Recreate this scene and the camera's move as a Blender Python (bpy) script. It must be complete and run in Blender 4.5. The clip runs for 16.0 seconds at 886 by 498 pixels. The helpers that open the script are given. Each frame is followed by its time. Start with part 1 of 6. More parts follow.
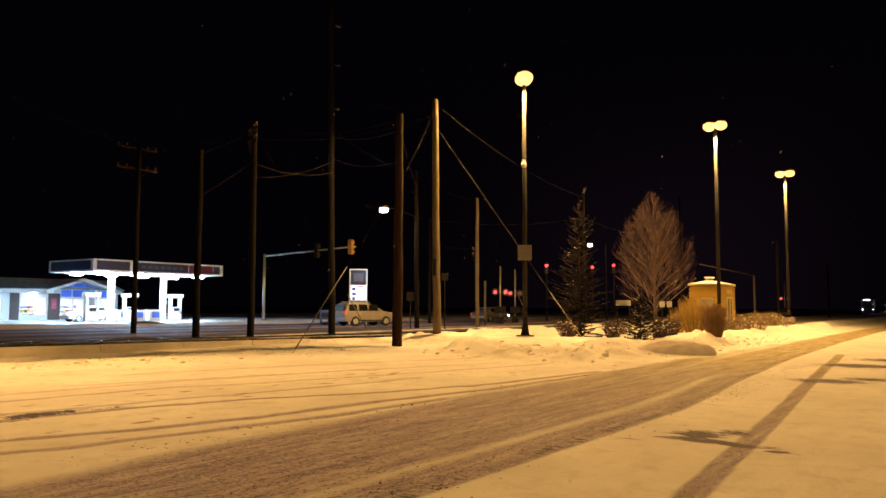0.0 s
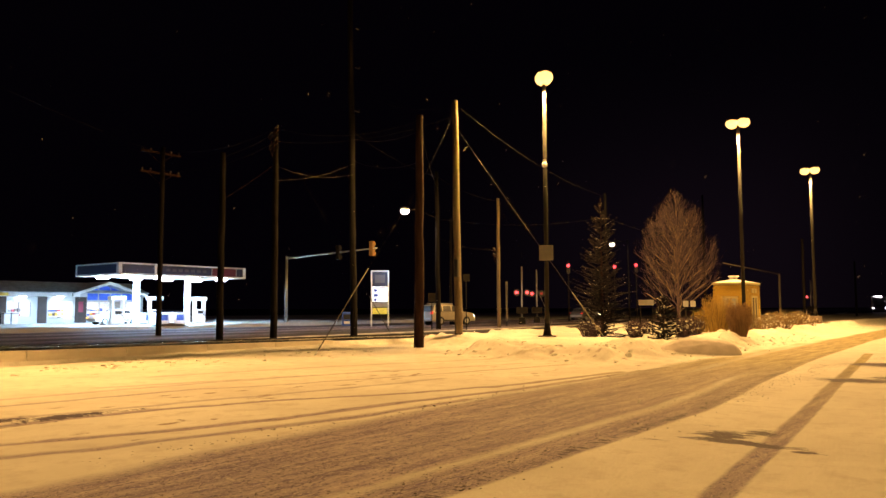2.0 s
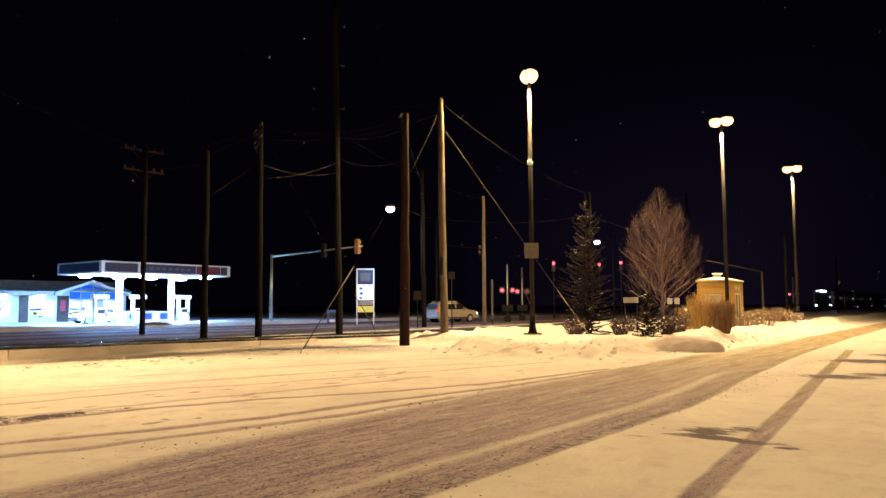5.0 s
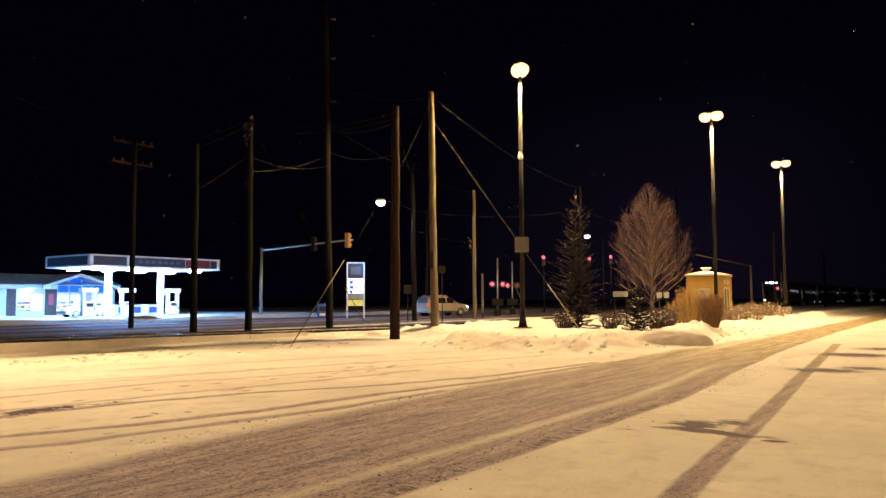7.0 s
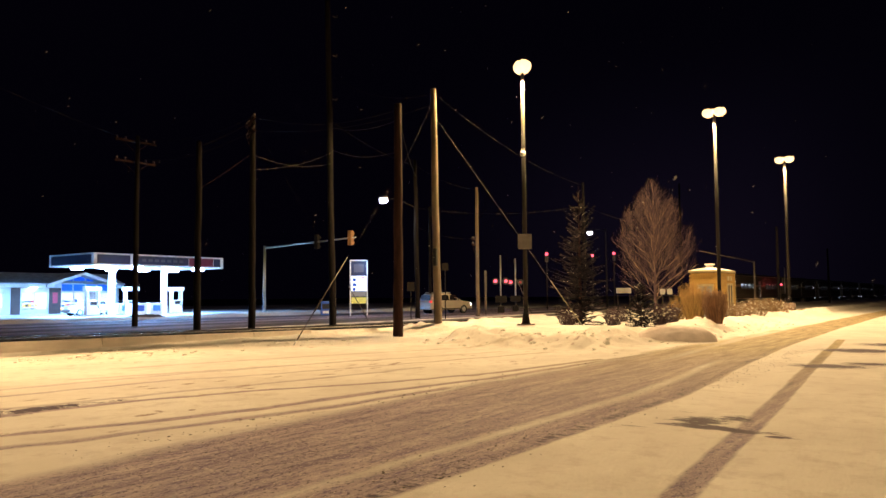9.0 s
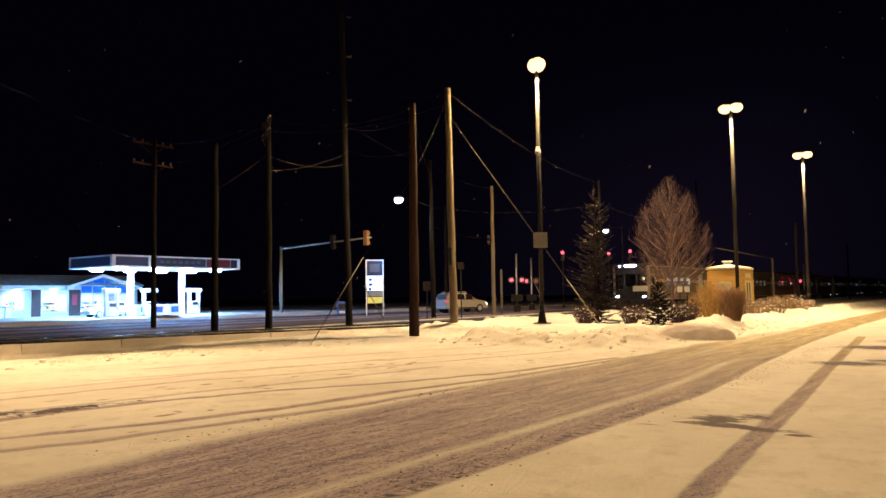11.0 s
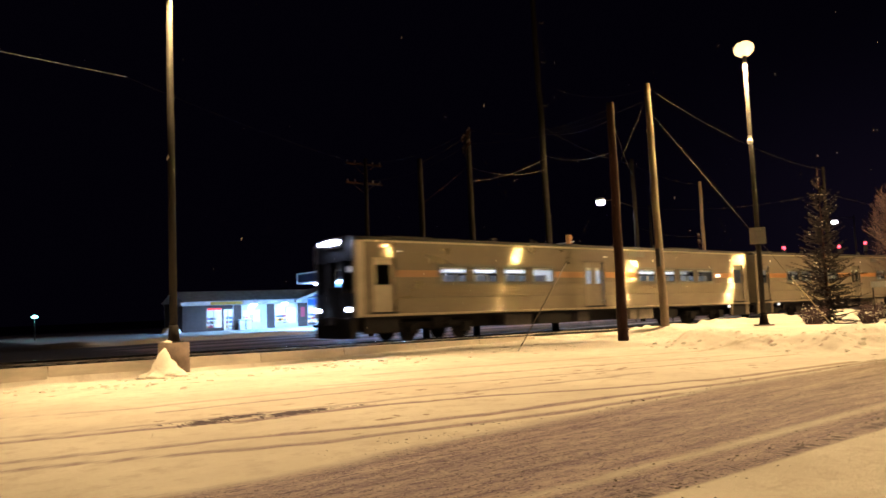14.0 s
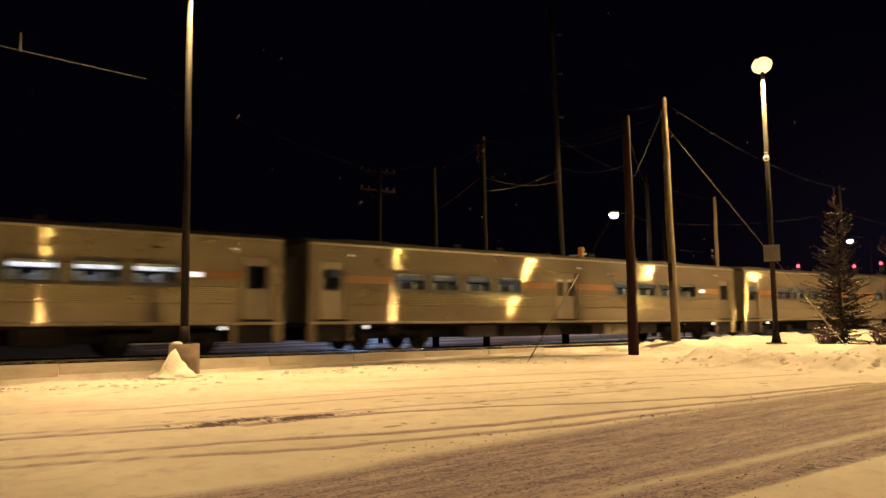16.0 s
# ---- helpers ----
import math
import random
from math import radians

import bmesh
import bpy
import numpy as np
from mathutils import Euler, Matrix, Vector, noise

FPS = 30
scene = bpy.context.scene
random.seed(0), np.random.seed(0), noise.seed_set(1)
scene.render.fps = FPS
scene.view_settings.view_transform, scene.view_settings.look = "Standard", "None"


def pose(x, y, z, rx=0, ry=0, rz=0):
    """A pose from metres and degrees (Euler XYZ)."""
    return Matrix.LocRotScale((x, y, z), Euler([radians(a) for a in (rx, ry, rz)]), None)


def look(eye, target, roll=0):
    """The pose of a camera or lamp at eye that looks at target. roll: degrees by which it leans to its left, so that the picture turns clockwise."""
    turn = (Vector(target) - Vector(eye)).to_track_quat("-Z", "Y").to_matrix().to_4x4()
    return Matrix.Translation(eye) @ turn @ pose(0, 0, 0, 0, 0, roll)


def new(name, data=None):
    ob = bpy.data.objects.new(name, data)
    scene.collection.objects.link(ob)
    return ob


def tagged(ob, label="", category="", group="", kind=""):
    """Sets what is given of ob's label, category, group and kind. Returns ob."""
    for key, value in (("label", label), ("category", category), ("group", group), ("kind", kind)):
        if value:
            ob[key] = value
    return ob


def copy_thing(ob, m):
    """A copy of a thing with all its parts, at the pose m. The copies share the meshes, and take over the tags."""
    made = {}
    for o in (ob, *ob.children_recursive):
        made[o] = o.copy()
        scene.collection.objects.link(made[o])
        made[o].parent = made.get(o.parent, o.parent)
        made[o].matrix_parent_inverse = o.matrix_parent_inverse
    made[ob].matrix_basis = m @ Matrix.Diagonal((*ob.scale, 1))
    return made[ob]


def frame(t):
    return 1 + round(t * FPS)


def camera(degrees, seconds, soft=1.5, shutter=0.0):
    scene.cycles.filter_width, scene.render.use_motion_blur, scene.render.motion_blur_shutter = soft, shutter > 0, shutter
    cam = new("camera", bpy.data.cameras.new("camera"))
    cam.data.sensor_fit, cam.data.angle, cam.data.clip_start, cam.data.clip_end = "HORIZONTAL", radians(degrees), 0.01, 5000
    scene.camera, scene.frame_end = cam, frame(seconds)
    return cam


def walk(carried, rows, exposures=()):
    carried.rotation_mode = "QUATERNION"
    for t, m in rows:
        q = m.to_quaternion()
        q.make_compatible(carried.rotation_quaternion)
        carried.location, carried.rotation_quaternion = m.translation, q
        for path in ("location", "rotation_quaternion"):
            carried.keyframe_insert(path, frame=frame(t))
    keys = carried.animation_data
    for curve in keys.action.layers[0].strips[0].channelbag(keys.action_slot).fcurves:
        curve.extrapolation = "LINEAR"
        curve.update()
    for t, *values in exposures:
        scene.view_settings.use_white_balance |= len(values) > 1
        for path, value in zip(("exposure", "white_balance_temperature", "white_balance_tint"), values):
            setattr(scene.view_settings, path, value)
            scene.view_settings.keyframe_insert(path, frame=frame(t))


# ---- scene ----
cam = camera(60.76, 16.0, shutter=0.7)
EYE = (0.0, 0.0, 1.6)
PATH = [
    (0.0, pose(*EYE, 94.40, -0.20, -0.02)),
    (0.5, pose(*EYE, 94.61, 0.06, 0.74)),
    (1.0, pose(*EYE, 94.47, 0.24, 1.42)),
    (1.5, pose(*EYE, 94.41, 0.11, 1.73)),
    (2.0, pose(*EYE, 94.47, 0.16, 1.61)),
    (2.5, pose(*EYE, 94.39, -0.25, 1.22)),
    (3.0, pose(*EYE, 94.37, 0.20, 1.12)),
    (5.5, pose(*EYE, 94.25, 0.41, 0.26)),
    (6.0, pose(*EYE, 94.09, 0.61, -0.05)),
    (6.5, pose(*EYE, 93.92, 0.55, -0.18)),
    (7.0, pose(*EYE, 93.84, 0.25, -0.21)),
    (7.5, pose(*EYE, 93.71, 0.43, -0.14)),
    (8.0, pose(*EYE, 93.66, 0.48, -0.07)),
    (10.5, pose(*EYE, 93.60, 0.65, 0.61)),
    (11.0, pose(*EYE, 93.59, 0.86, 1.23)),
    (11.5, pose(*EYE, 93.60, 0.76, 2.42)),
    (12.0, pose(*EYE, 93.73, 1.01, 4.57)),
    (12.5, pose(*EYE, 93.92, 1.11, 7.38)),
    (13.0, pose(*EYE, 94.06, 1.77, 11.06)),
    (13.5, pose(*EYE, 94.21, 2.27, 14.46)),
    (14.0, pose(*EYE, 94.46, 2.39, 16.67)),
    (14.5, pose(*EYE, 94.67, 1.86, 17.96)),
    (15.0, pose(*EYE, 94.82, 1.36, 18.15)),
    (15.5, pose(*EYE, 95.00, 0.97, 17.83)),
    (16.0, pose(*EYE, 95.14, 0.78, 17.44)),
]
walk(cam, PATH, [(0.0, -0.1, 7100, 19), (1.0, 0.02, 7200, 19), (2.3, 0.1, 7100, 18), (3.0, 0.2, 5900, 17), (5.5, 0.32, 5100, 19), (8.0, 0.22, 5100, 19), (10.5, 0.2, 5050, 19), (12.0, 0.28, 5000, 19), (13.5, 0.38, 5050, 19), (14.5, 0.16, 5300, 17), (16.0, 0.08, 5500, 17)])

# ---- night sky ----
world = bpy.data.worlds.new("night")
scene.world = world
world.use_nodes = True


def night_sky(nt):
    """Near-black sky with a faint violet glow of town lights low over the far end of the lot."""
    N, L = nt.nodes, nt.links
    co = N.new("ShaderNodeTexCoord")
    xyz = N.new("ShaderNodeSeparateXYZ")
    L.new(co.outputs["Generated"], xyz.inputs[0])

    def fade(out, lo, hi, a, b):
        r = N.new("ShaderNodeMapRange")
        r.interpolation_type = "SMOOTHSTEP"
        for k, v in (("From Min", lo), ("From Max", hi), ("To Min", a), ("To Max", b)):
            r.inputs[k].default_value = v
        L.new(xyz.outputs[out], r.inputs["Value"])
        return r.outputs[0]

    mul = N.new("ShaderNodeMath")
    mul.operation = "MULTIPLY"
    L.new(fade("X", -0.1, 0.3, 0.0, 1.0), mul.inputs[0])
    side = N.new("ShaderNodeMath")
    side.operation = "MULTIPLY"
    L.new(fade("Z", 0.05, 0.34, 1.0, 0.0), side.inputs[0])
    L.new(fade("X", 0.34, 0.54, 1.0, 0.2), side.inputs[1])
    L.new(side.outputs[0], mul.inputs[1])
    mix = N.new("ShaderNodeMix")
    mix.data_type = "RGBA"
    L.new(mul.outputs[0], mix.inputs["Factor"])
    mix.inputs[6].default_value = (0.0007, 0.0004, 0.0012, 1)
    mix.inputs[7].default_value = (0.0038, 0.0023, 0.0044, 1)
    L.new(mix.outputs[2], N["Background"].inputs[0])
    N["Background"].inputs[1].default_value = 1.0


night_sky(world.node_tree)

# The railway runs straight past the lot. All places below are given as (u, n): u metres along the track
# from the point nearest to the eye, n metres across it, away from the eye.
HEAD = radians(35.68)
TURN = 54.32
TRACK_N = 24.66
RAIL_Z = 0.44
FAR_Z = 0.18


def W(u, n, z=0.0):
    return Vector((u * math.sin(HEAD) - n * math.cos(HEAD), u * math.cos(HEAD) + n * math.sin(HEAD), z))


def grade(u):
    """The railway falls one in a hundred past the lot."""
    return 0.0105 * (13.0 - min(45.0, max(-25.0, u)))


def P(u, n, z=0.0, rz=0.0):
    w = W(u, n, z)
    return pose(w.x, w.y, w.z, 0, 0, TURN + rz)


def polar(az, d):
    """(u, n) of a place at that bearing, in degrees right of the y axis, and distance."""
    a = radians(az) - HEAD + math.pi / 2
    return d * math.sin(a), d * math.cos(a)


SODIUM = (1.0, 0.592, 0.186)
COOL = (0.3, 0.63, 1.0)


def lamp(name, kind, place, power, colour, radius=0.2, target=None, cone=None):
    data = bpy.data.lights.new(name, kind)
    data.energy, data.color = power, colour
    ob = new(name, data)
    ob.matrix_world = look(place, target) if target else Matrix.Translation(place)
    if kind == "AREA":
        data.shape, data.size, data.size_y = "RECTANGLE", radius, cone or radius
    else:
        data.shadow_soft_size = radius
    if kind == "SPOT":
        data.spot_size, data.spot_blend = radians(cone), 0.2
    return ob


# ---- materials ----
def material(name, colour, rough=0.7, metal=0.0, var=0.25, scale=6.0, bump=0.0, bump_scale=40.0, stretch=(1, 1, 1), emit=None, power=0.0, spec=0.5, rand=0.0):
    m = bpy.data.materials.new(name)
    m.use_nodes = True
    nt = m.node_tree
    bsdf = nt.nodes["Principled BSDF"]
    bsdf.inputs["Roughness"].default_value = rough
    bsdf.inputs["Metallic"].default_value = metal
    bsdf.inputs["Specular IOR Level"].default_value = spec
    co = nt.nodes.new("ShaderNodeTexCoord")
    mp = nt.nodes.new("ShaderNodeMapping")
    mp.inputs["Scale"].default_value = stretch
    nt.links.new(co.outputs["Object"], mp.inputs["Vector"])
    no = nt.nodes.new("ShaderNodeTexNoise")
    no.inputs["Scale"].default_value, no.inputs["Detail"].default_value, no.inputs["Roughness"].default_value = scale, 6, 0.65
    nt.links.new(mp.outputs[0], no.inputs["Vector"])
    ramp = nt.nodes.new("ShaderNodeMapRange")
    ramp.inputs["From Min"].default_value, ramp.inputs["From Max"].default_value = 0.3, 0.7
    ramp.inputs["To Min"].default_value, ramp.inputs["To Max"].default_value = 1 - var, 1 + var
    nt.links.new(no.outputs["Fac"], ramp.inputs["Value"])
    mul = nt.nodes.new("ShaderNodeVectorMath")
    mul.operation = "SCALE"
    mul.inputs[0].default_value = colour
    fac = ramp.outputs[0]
    if rand:
        info = nt.nodes.new("ShaderNodeNewGeometry")
        rr = nt.nodes.new("ShaderNodeMapRange")
        rr.inputs["To Min"].default_value, rr.inputs["To Max"].default_value = 1 - rand, 1 + rand
        nt.links.new(info.outputs["Random Per Island"], rr.inputs["Value"])
        mm = nt.nodes.new("ShaderNodeMath")
        mm.operation = "MULTIPLY"
        nt.links.new(fac, mm.inputs[0])
        nt.links.new(rr.outputs[0], mm.inputs[1])
        fac = mm.outputs[0]
    nt.links.new(fac, mul.inputs["Scale"])
    nt.links.new(mul.outputs[0], bsdf.inputs["Base Color"])
    if bump:
        n2 = nt.nodes.new("ShaderNodeTexNoise")
        n2.inputs["Scale"].default_value, n2.inputs["Detail"].default_value = bump_scale, 4
        nt.links.new(mp.outputs[0], n2.inputs["Vector"])
        bp = nt.nodes.new("ShaderNodeBump")
        bp.inputs["Strength"].default_value, bp.inputs["Distance"].default_value = bump, 0.02
        nt.links.new(n2.outputs["Fac"], bp.inputs["Height"])
        nt.links.new(bp.outputs[0], bsdf.inputs["Normal"])
    if emit:
        bsdf.inputs["Emission Color"].default_value = (*emit, 1)
        bsdf.inputs["Emission Strength"].default_value = power
    return m


def glass_material(name, tint=(0.8, 0.85, 0.9), ior=1.05):
    m = bpy.data.materials.new(name)
    m.use_nodes = True
    b = m.node_tree.nodes["Principled BSDF"]
    b.inputs["Base Color"].default_value = (*tint, 1)
    b.inputs["Roughness"].default_value = 0.03
    b.inputs["Transmission Weight"].default_value = 1.0
    b.inputs["IOR"].default_value = ior
    return m


def ground_material():
    """Trodden snow, brown slush where wheels run, bare asphalt where it has worn through, dark ballast whose colour
    also dims the street.
    """
    m = bpy.data.materials.new("snowy_ground")
    m.use_nodes = True
    nt = m.node_tree
    N, L = nt.nodes, nt.links
    bsdf = N["Principled BSDF"]
    co = N.new("ShaderNodeTexCoord")

    def noise_tex(scale, stretch, detail=7, rough=0.65):
        mp = N.new("ShaderNodeMapping")
        mp.inputs["Scale"].default_value = stretch
        L.new(co.outputs["Object"], mp.inputs["Vector"])
        t = N.new("ShaderNodeTexNoise")
        t.inputs["Scale"].default_value, t.inputs["Detail"].default_value, t.inputs["Roughness"].default_value = scale, detail, rough
        L.new(mp.outputs[0], t.inputs["Vector"])
        return t.outputs["Fac"]

    def math_node(op, a, b, clamp=False):
        k = N.new("ShaderNodeMath")
        k.operation, k.use_clamp = op, clamp
        for s, v in ((0, a), (1, b)):
            if isinstance(v, (int, float)):
                k.inputs[s].default_value = v
            else:
                L.new(v, k.inputs[s])
        return k.outputs[0]

    def mask(name, fac, gain, soft):
        a = N.new("ShaderNodeAttribute")
        a.attribute_name = name
        x = math_node("ADD", a.outputs["Fac"], math_node("MULTIPLY", math_node("SUBTRACT", fac, 0.5), gain))
        r = N.new("ShaderNodeMapRange")
        r.interpolation_type = "SMOOTHSTEP"
        r.inputs["From Min"].default_value, r.inputs["From Max"].default_value = 0.5 - soft, 0.5 + soft
        L.new(x, r.inputs["Value"])
        return r.outputs[0]

    streak = noise_tex(1.0, (0.5, 4.0, 1), 10, 0.72)
    dash = noise_tex(5.0, (0.8, 2.6, 1), 6, 0.7)
    brush = noise_tex(2.6, (5.0, 1.1, 1), 7, 0.7)
    fine = noise_tex(9.0, (0.6, 1.3, 1), 8, 0.75)
    broad = noise_tex(0.35, (1, 1, 1), 5)
    crumbs = noise_tex(26.0, (0.7, 1, 1), 3)

    def mix(fac, a, b):
        k = N.new("ShaderNodeMix")
        k.data_type = "RGBA"
        L.new(fac, k.inputs["Factor"])
        for s, v in ((6, a), (7, b)):
            if isinstance(v, tuple):
                k.inputs[s].default_value = (*v, 1)
            else:
                L.new(v, k.inputs[s])
        return k.outputs[2]

    def ramp(fac, lo, hi):
        r = N.new("ShaderNodeMapRange")
        r.inputs["From Min"].default_value, r.inputs["From Max"].default_value = lo, hi
        L.new(fac, r.inputs["Value"])
        return r.outputs[0]

    snow = mix(ramp(broad, 0.35, 0.7), (0.85, 0.82, 0.75), (0.66, 0.62, 0.56))
    snow = mix(ramp(noise_tex(2.2, (1, 1, 1), 6, 0.7), 0.5, 0.72), snow, (0.61, 0.555, 0.5))
    snow = mix(ramp(fine, 0.55, 0.8), snow, (0.66, 0.62, 0.56))
    slush = mix(ramp(streak, 0.3, 0.72), (0.12, 0.078, 0.155), (0.6, 0.49, 0.5))
    slush = mix(ramp(dash, 0.52, 0.66), slush, (0.125, 0.08, 0.19))
    slush = mix(ramp(crumbs, 0.56, 0.64), slush, (0.075, 0.05, 0.08))
    slush = mix(ramp(noise_tex(60.0, (0.6, 1, 1), 2), 0.6, 0.68), slush, (0.66, 0.55, 0.52))
    slush = mix(ramp(fine, 0.57, 0.7), slush, (0.66, 0.56, 0.52))
    # slush turns from violet to tan along the lane, painting in differently coloured lamplight
    xyz = N.new("ShaderNodeSeparateXYZ")
    L.new(co.outputs["Object"], xyz.inputs[0])
    far_tan = mix(ramp(streak, 0.3, 0.72), (0.13, 0.095, 0.032), (0.56, 0.46, 0.24))
    slush = mix(math_node("MULTIPLY", ramp(xyz.outputs["X"], 9.0, 24.0), math_node("SUBTRACT", 1.0, ramp(xyz.outputs["Y"], 22.0, 26.0))), slush, far_tan)
    col = mix(mask("slush", streak, 0.8, 0.25), snow, slush)
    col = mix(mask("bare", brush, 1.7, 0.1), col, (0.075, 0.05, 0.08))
    col = mix(mask("blot", crumbs, 0.7, 0.15), col, (0.36, 0.28, 0.24))
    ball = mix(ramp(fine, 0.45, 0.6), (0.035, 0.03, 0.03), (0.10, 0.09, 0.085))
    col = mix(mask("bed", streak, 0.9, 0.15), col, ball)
    L.new(col, bsdf.inputs["Base Color"])
    bsdf.inputs["Roughness"].default_value = 0.75
    bsdf.inputs["Specular IOR Level"].default_value = 0.25
    h = math_node("ADD", math_node("MULTIPLY", fine, 0.5), math_node("MULTIPLY", streak, 0.6))
    h = math_node("ADD", h, math_node("MULTIPLY", crumbs, 0.25))
    bp = N.new("ShaderNodeBump")
    bp.inputs["Strength"].default_value, bp.inputs["Distance"].default_value = 0.7, 0.06
    L.new(h, bp.inputs["Height"])
    L.new(bp.outputs[0], bsdf.inputs["Normal"])
    return m


def fluted_metal(name, colour, gloss, along, up, share_gloss):
    """Stainless steel rolled in fine level flutes, which draw lamplight out into upright streaks."""
    m = material(name, colour, 0.6, 0.0, 0.15, 1.2, stretch=(0.5, 0.5, 1.5), spec=0.1)
    nt = m.node_tree
    bsdf = nt.nodes["Principled BSDF"]
    gl = nt.nodes.new("ShaderNodeBsdfAnisotropic")
    gl.distribution = "BECKMANN"
    gl.inputs["Color"].default_value = (*gloss, 1)
    gl.inputs["Roughness"].default_value = (along * up) ** 0.25
    gl.inputs["Anisotropy"].default_value = 1 - math.sqrt(along / up)
    tg = nt.nodes.new("ShaderNodeTangent")
    tg.direction_type, tg.axis = "RADIAL", "Z"
    nt.links.new(tg.outputs[0], gl.inputs["Tangent"])
    # slight waviness of the sheet
    co = nt.nodes.new("ShaderNodeTexCoord")
    no = nt.nodes.new("ShaderNodeTexNoise")
    no.inputs["Scale"].default_value, no.inputs["Detail"].default_value = 2.6, 3
    nt.links.new(co.outputs["Object"], no.inputs["Vector"])
    bp = nt.nodes.new("ShaderNodeBump")
    bp.inputs["Strength"].default_value, bp.inputs["Distance"].default_value = 0.4, 0.008
    nt.links.new(no.outputs["Fac"], bp.inputs["Height"])
    nt.links.new(bp.outputs[0], gl.inputs["Normal"])
    mx = nt.nodes.new("ShaderNodeMixShader")
    mx.inputs[0].default_value = share_gloss
    nt.links.new(bsdf.outputs[0], mx.inputs[1])
    nt.links.new(gl.outputs[0], mx.inputs[2])
    nt.links.new(mx.outputs[0], nt.nodes["Material Output"].inputs["Surface"])
    return m


GROUND = ground_material()
SNOW = material("piled_snow", (0.8, 0.775, 0.71), 0.7, 0, 0.1, 3, 0.8, 14, spec=0.3)
CRUMB = material("dirty_slush", (0.1, 0.08, 0.07), 0.8, 0, 0.3, 8)
CONCRETE = material("weathered_concrete", (0.36, 0.34, 0.31), 0.85, 0, 0.25, 2.5, 0.4, 40)
FOOT_CONC = material("damp_brown_concrete", (0.16, 0.12, 0.1), 0.9, 0, 0.3, 3, 0.4, 40)
WALL_CONC = material("frosted_concrete", (0.58, 0.53, 0.46), 0.85, 0, 0.22, 1.6, 0.4, 30, stretch=(0.4, 1, 1.6))
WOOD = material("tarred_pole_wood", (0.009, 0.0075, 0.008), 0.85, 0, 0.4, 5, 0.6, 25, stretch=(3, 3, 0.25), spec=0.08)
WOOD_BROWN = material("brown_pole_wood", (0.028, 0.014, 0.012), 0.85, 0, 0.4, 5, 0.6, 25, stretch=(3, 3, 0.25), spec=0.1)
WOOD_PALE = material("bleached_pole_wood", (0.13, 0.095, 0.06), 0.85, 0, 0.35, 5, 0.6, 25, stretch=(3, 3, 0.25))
STEEL_DARK = material("dark_bronze_paint", (0.012, 0.010, 0.009), 0.7, 0.0, 0.2, 4, spec=0.15)
GALV = material("galvanised_steel", (0.42, 0.43, 0.44), 0.45, 0.8, 0.15, 6)
STRAND = material("dull_wire_strand", (0.12, 0.105, 0.095), 0.7, 0, 0.2, 6, spec=0.15)
WIRE = material("cable_black", (0.02, 0.018, 0.016), 0.6, 0, 0.1, 4, spec=0.1)
GUARD_GREY = material("weathered_grey_plastic", (0.08, 0.065, 0.055), 0.6, 0, 0.2, 4)
GUARD = material("faded_yellow_plastic", (0.3, 0.25, 0.16), 0.6, 0, 0.2, 4)
RUBBER = material("black_rubber", (0.02, 0.02, 0.02), 0.8, 0, 0.2, 6)
WHITE = material("white_paint", (0.78, 0.79, 0.8), 0.5, 0, 0.08, 3)
NAVY = material("navy_fascia_film", (0.02, 0.03, 0.075), 0.4, 0, 0.12, 3)
SIDING = material("pale_grey_siding", (0.5, 0.52, 0.54), 0.6, 0, 0.12, 3, stretch=(0.3, 1, 6))
GABLE_BLUE = material("backlit_blue_panel", (0.04, 0.11, 0.5), 0.4, emit=(0.02, 0.1, 0.7), power=0.35)
MOUND = material("dirty_crusted_snow", (0.64, 0.57, 0.53), 0.8, 0, 0.2, 2, 0.6, 12)
BLUE = material("blue_paint", (0.04, 0.11, 0.5), 0.45, 0, 0.12, 3)
RED_PAINT = material("red_paint", (0.36, 0.03, 0.06), 0.45, 0, 0.12, 3)
RED_BAND = material("dull_red_band", (0.14, 0.015, 0.035), 0.5, 0, 0.12, 3)
YELLOW = material("yellow_paint", (0.62, 0.4, 0.05), 0.5, 0, 0.12, 3)
SIGNAL_YELLOW = material("weathered_signal_yellow", (0.24, 0.11, 0.025), 0.6, 0, 0.2, 3)
BLACK = material("black_paint", (0.015, 0.015, 0.016), 0.5, 0, 0.15, 3)
PANEL_GREY = material("dull_grey_sheet", (0.11, 0.1, 0.1), 0.6, 0, 0.2, 3)
GREY = material("grey_paint", (0.3, 0.3, 0.3), 0.55, 0, 0.15, 3)
BRICK = material("buff_brick", (0.38, 0.235, 0.032), 0.85, 0, 0.2, 8, 0.3, 40, rand=0.15)
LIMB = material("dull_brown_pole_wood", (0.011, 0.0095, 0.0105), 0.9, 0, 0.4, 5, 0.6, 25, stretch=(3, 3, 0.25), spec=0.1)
CREAM_TRIM = material("cream_trim_paint", (0.42, 0.36, 0.2), 0.6, 0, 0.15, 4)
MORTAR = material("pale_mortar", (0.22, 0.15, 0.055), 0.9, 0, 0.15, 12)
PANEL_BROWN = material("brown_wall_panel", (0.06, 0.04, 0.035), 0.7, 0, 0.2, 3)
STORE_ROOF = material("thinly_snowed_shingles", (0.5, 0.54, 0.57), 0.85, 0, 0.3, 2, 0.4, 12)
GLASS = glass_material("clear_glass")
TRAIN_GLASS = glass_material("train_glass", (0.85, 0.9, 0.9), 1.12)
DARK_GLASS = material("dark_tinted_glass", (0.004, 0.004, 0.005), 0.2, 0, 0.1, 3, spec=0.1)
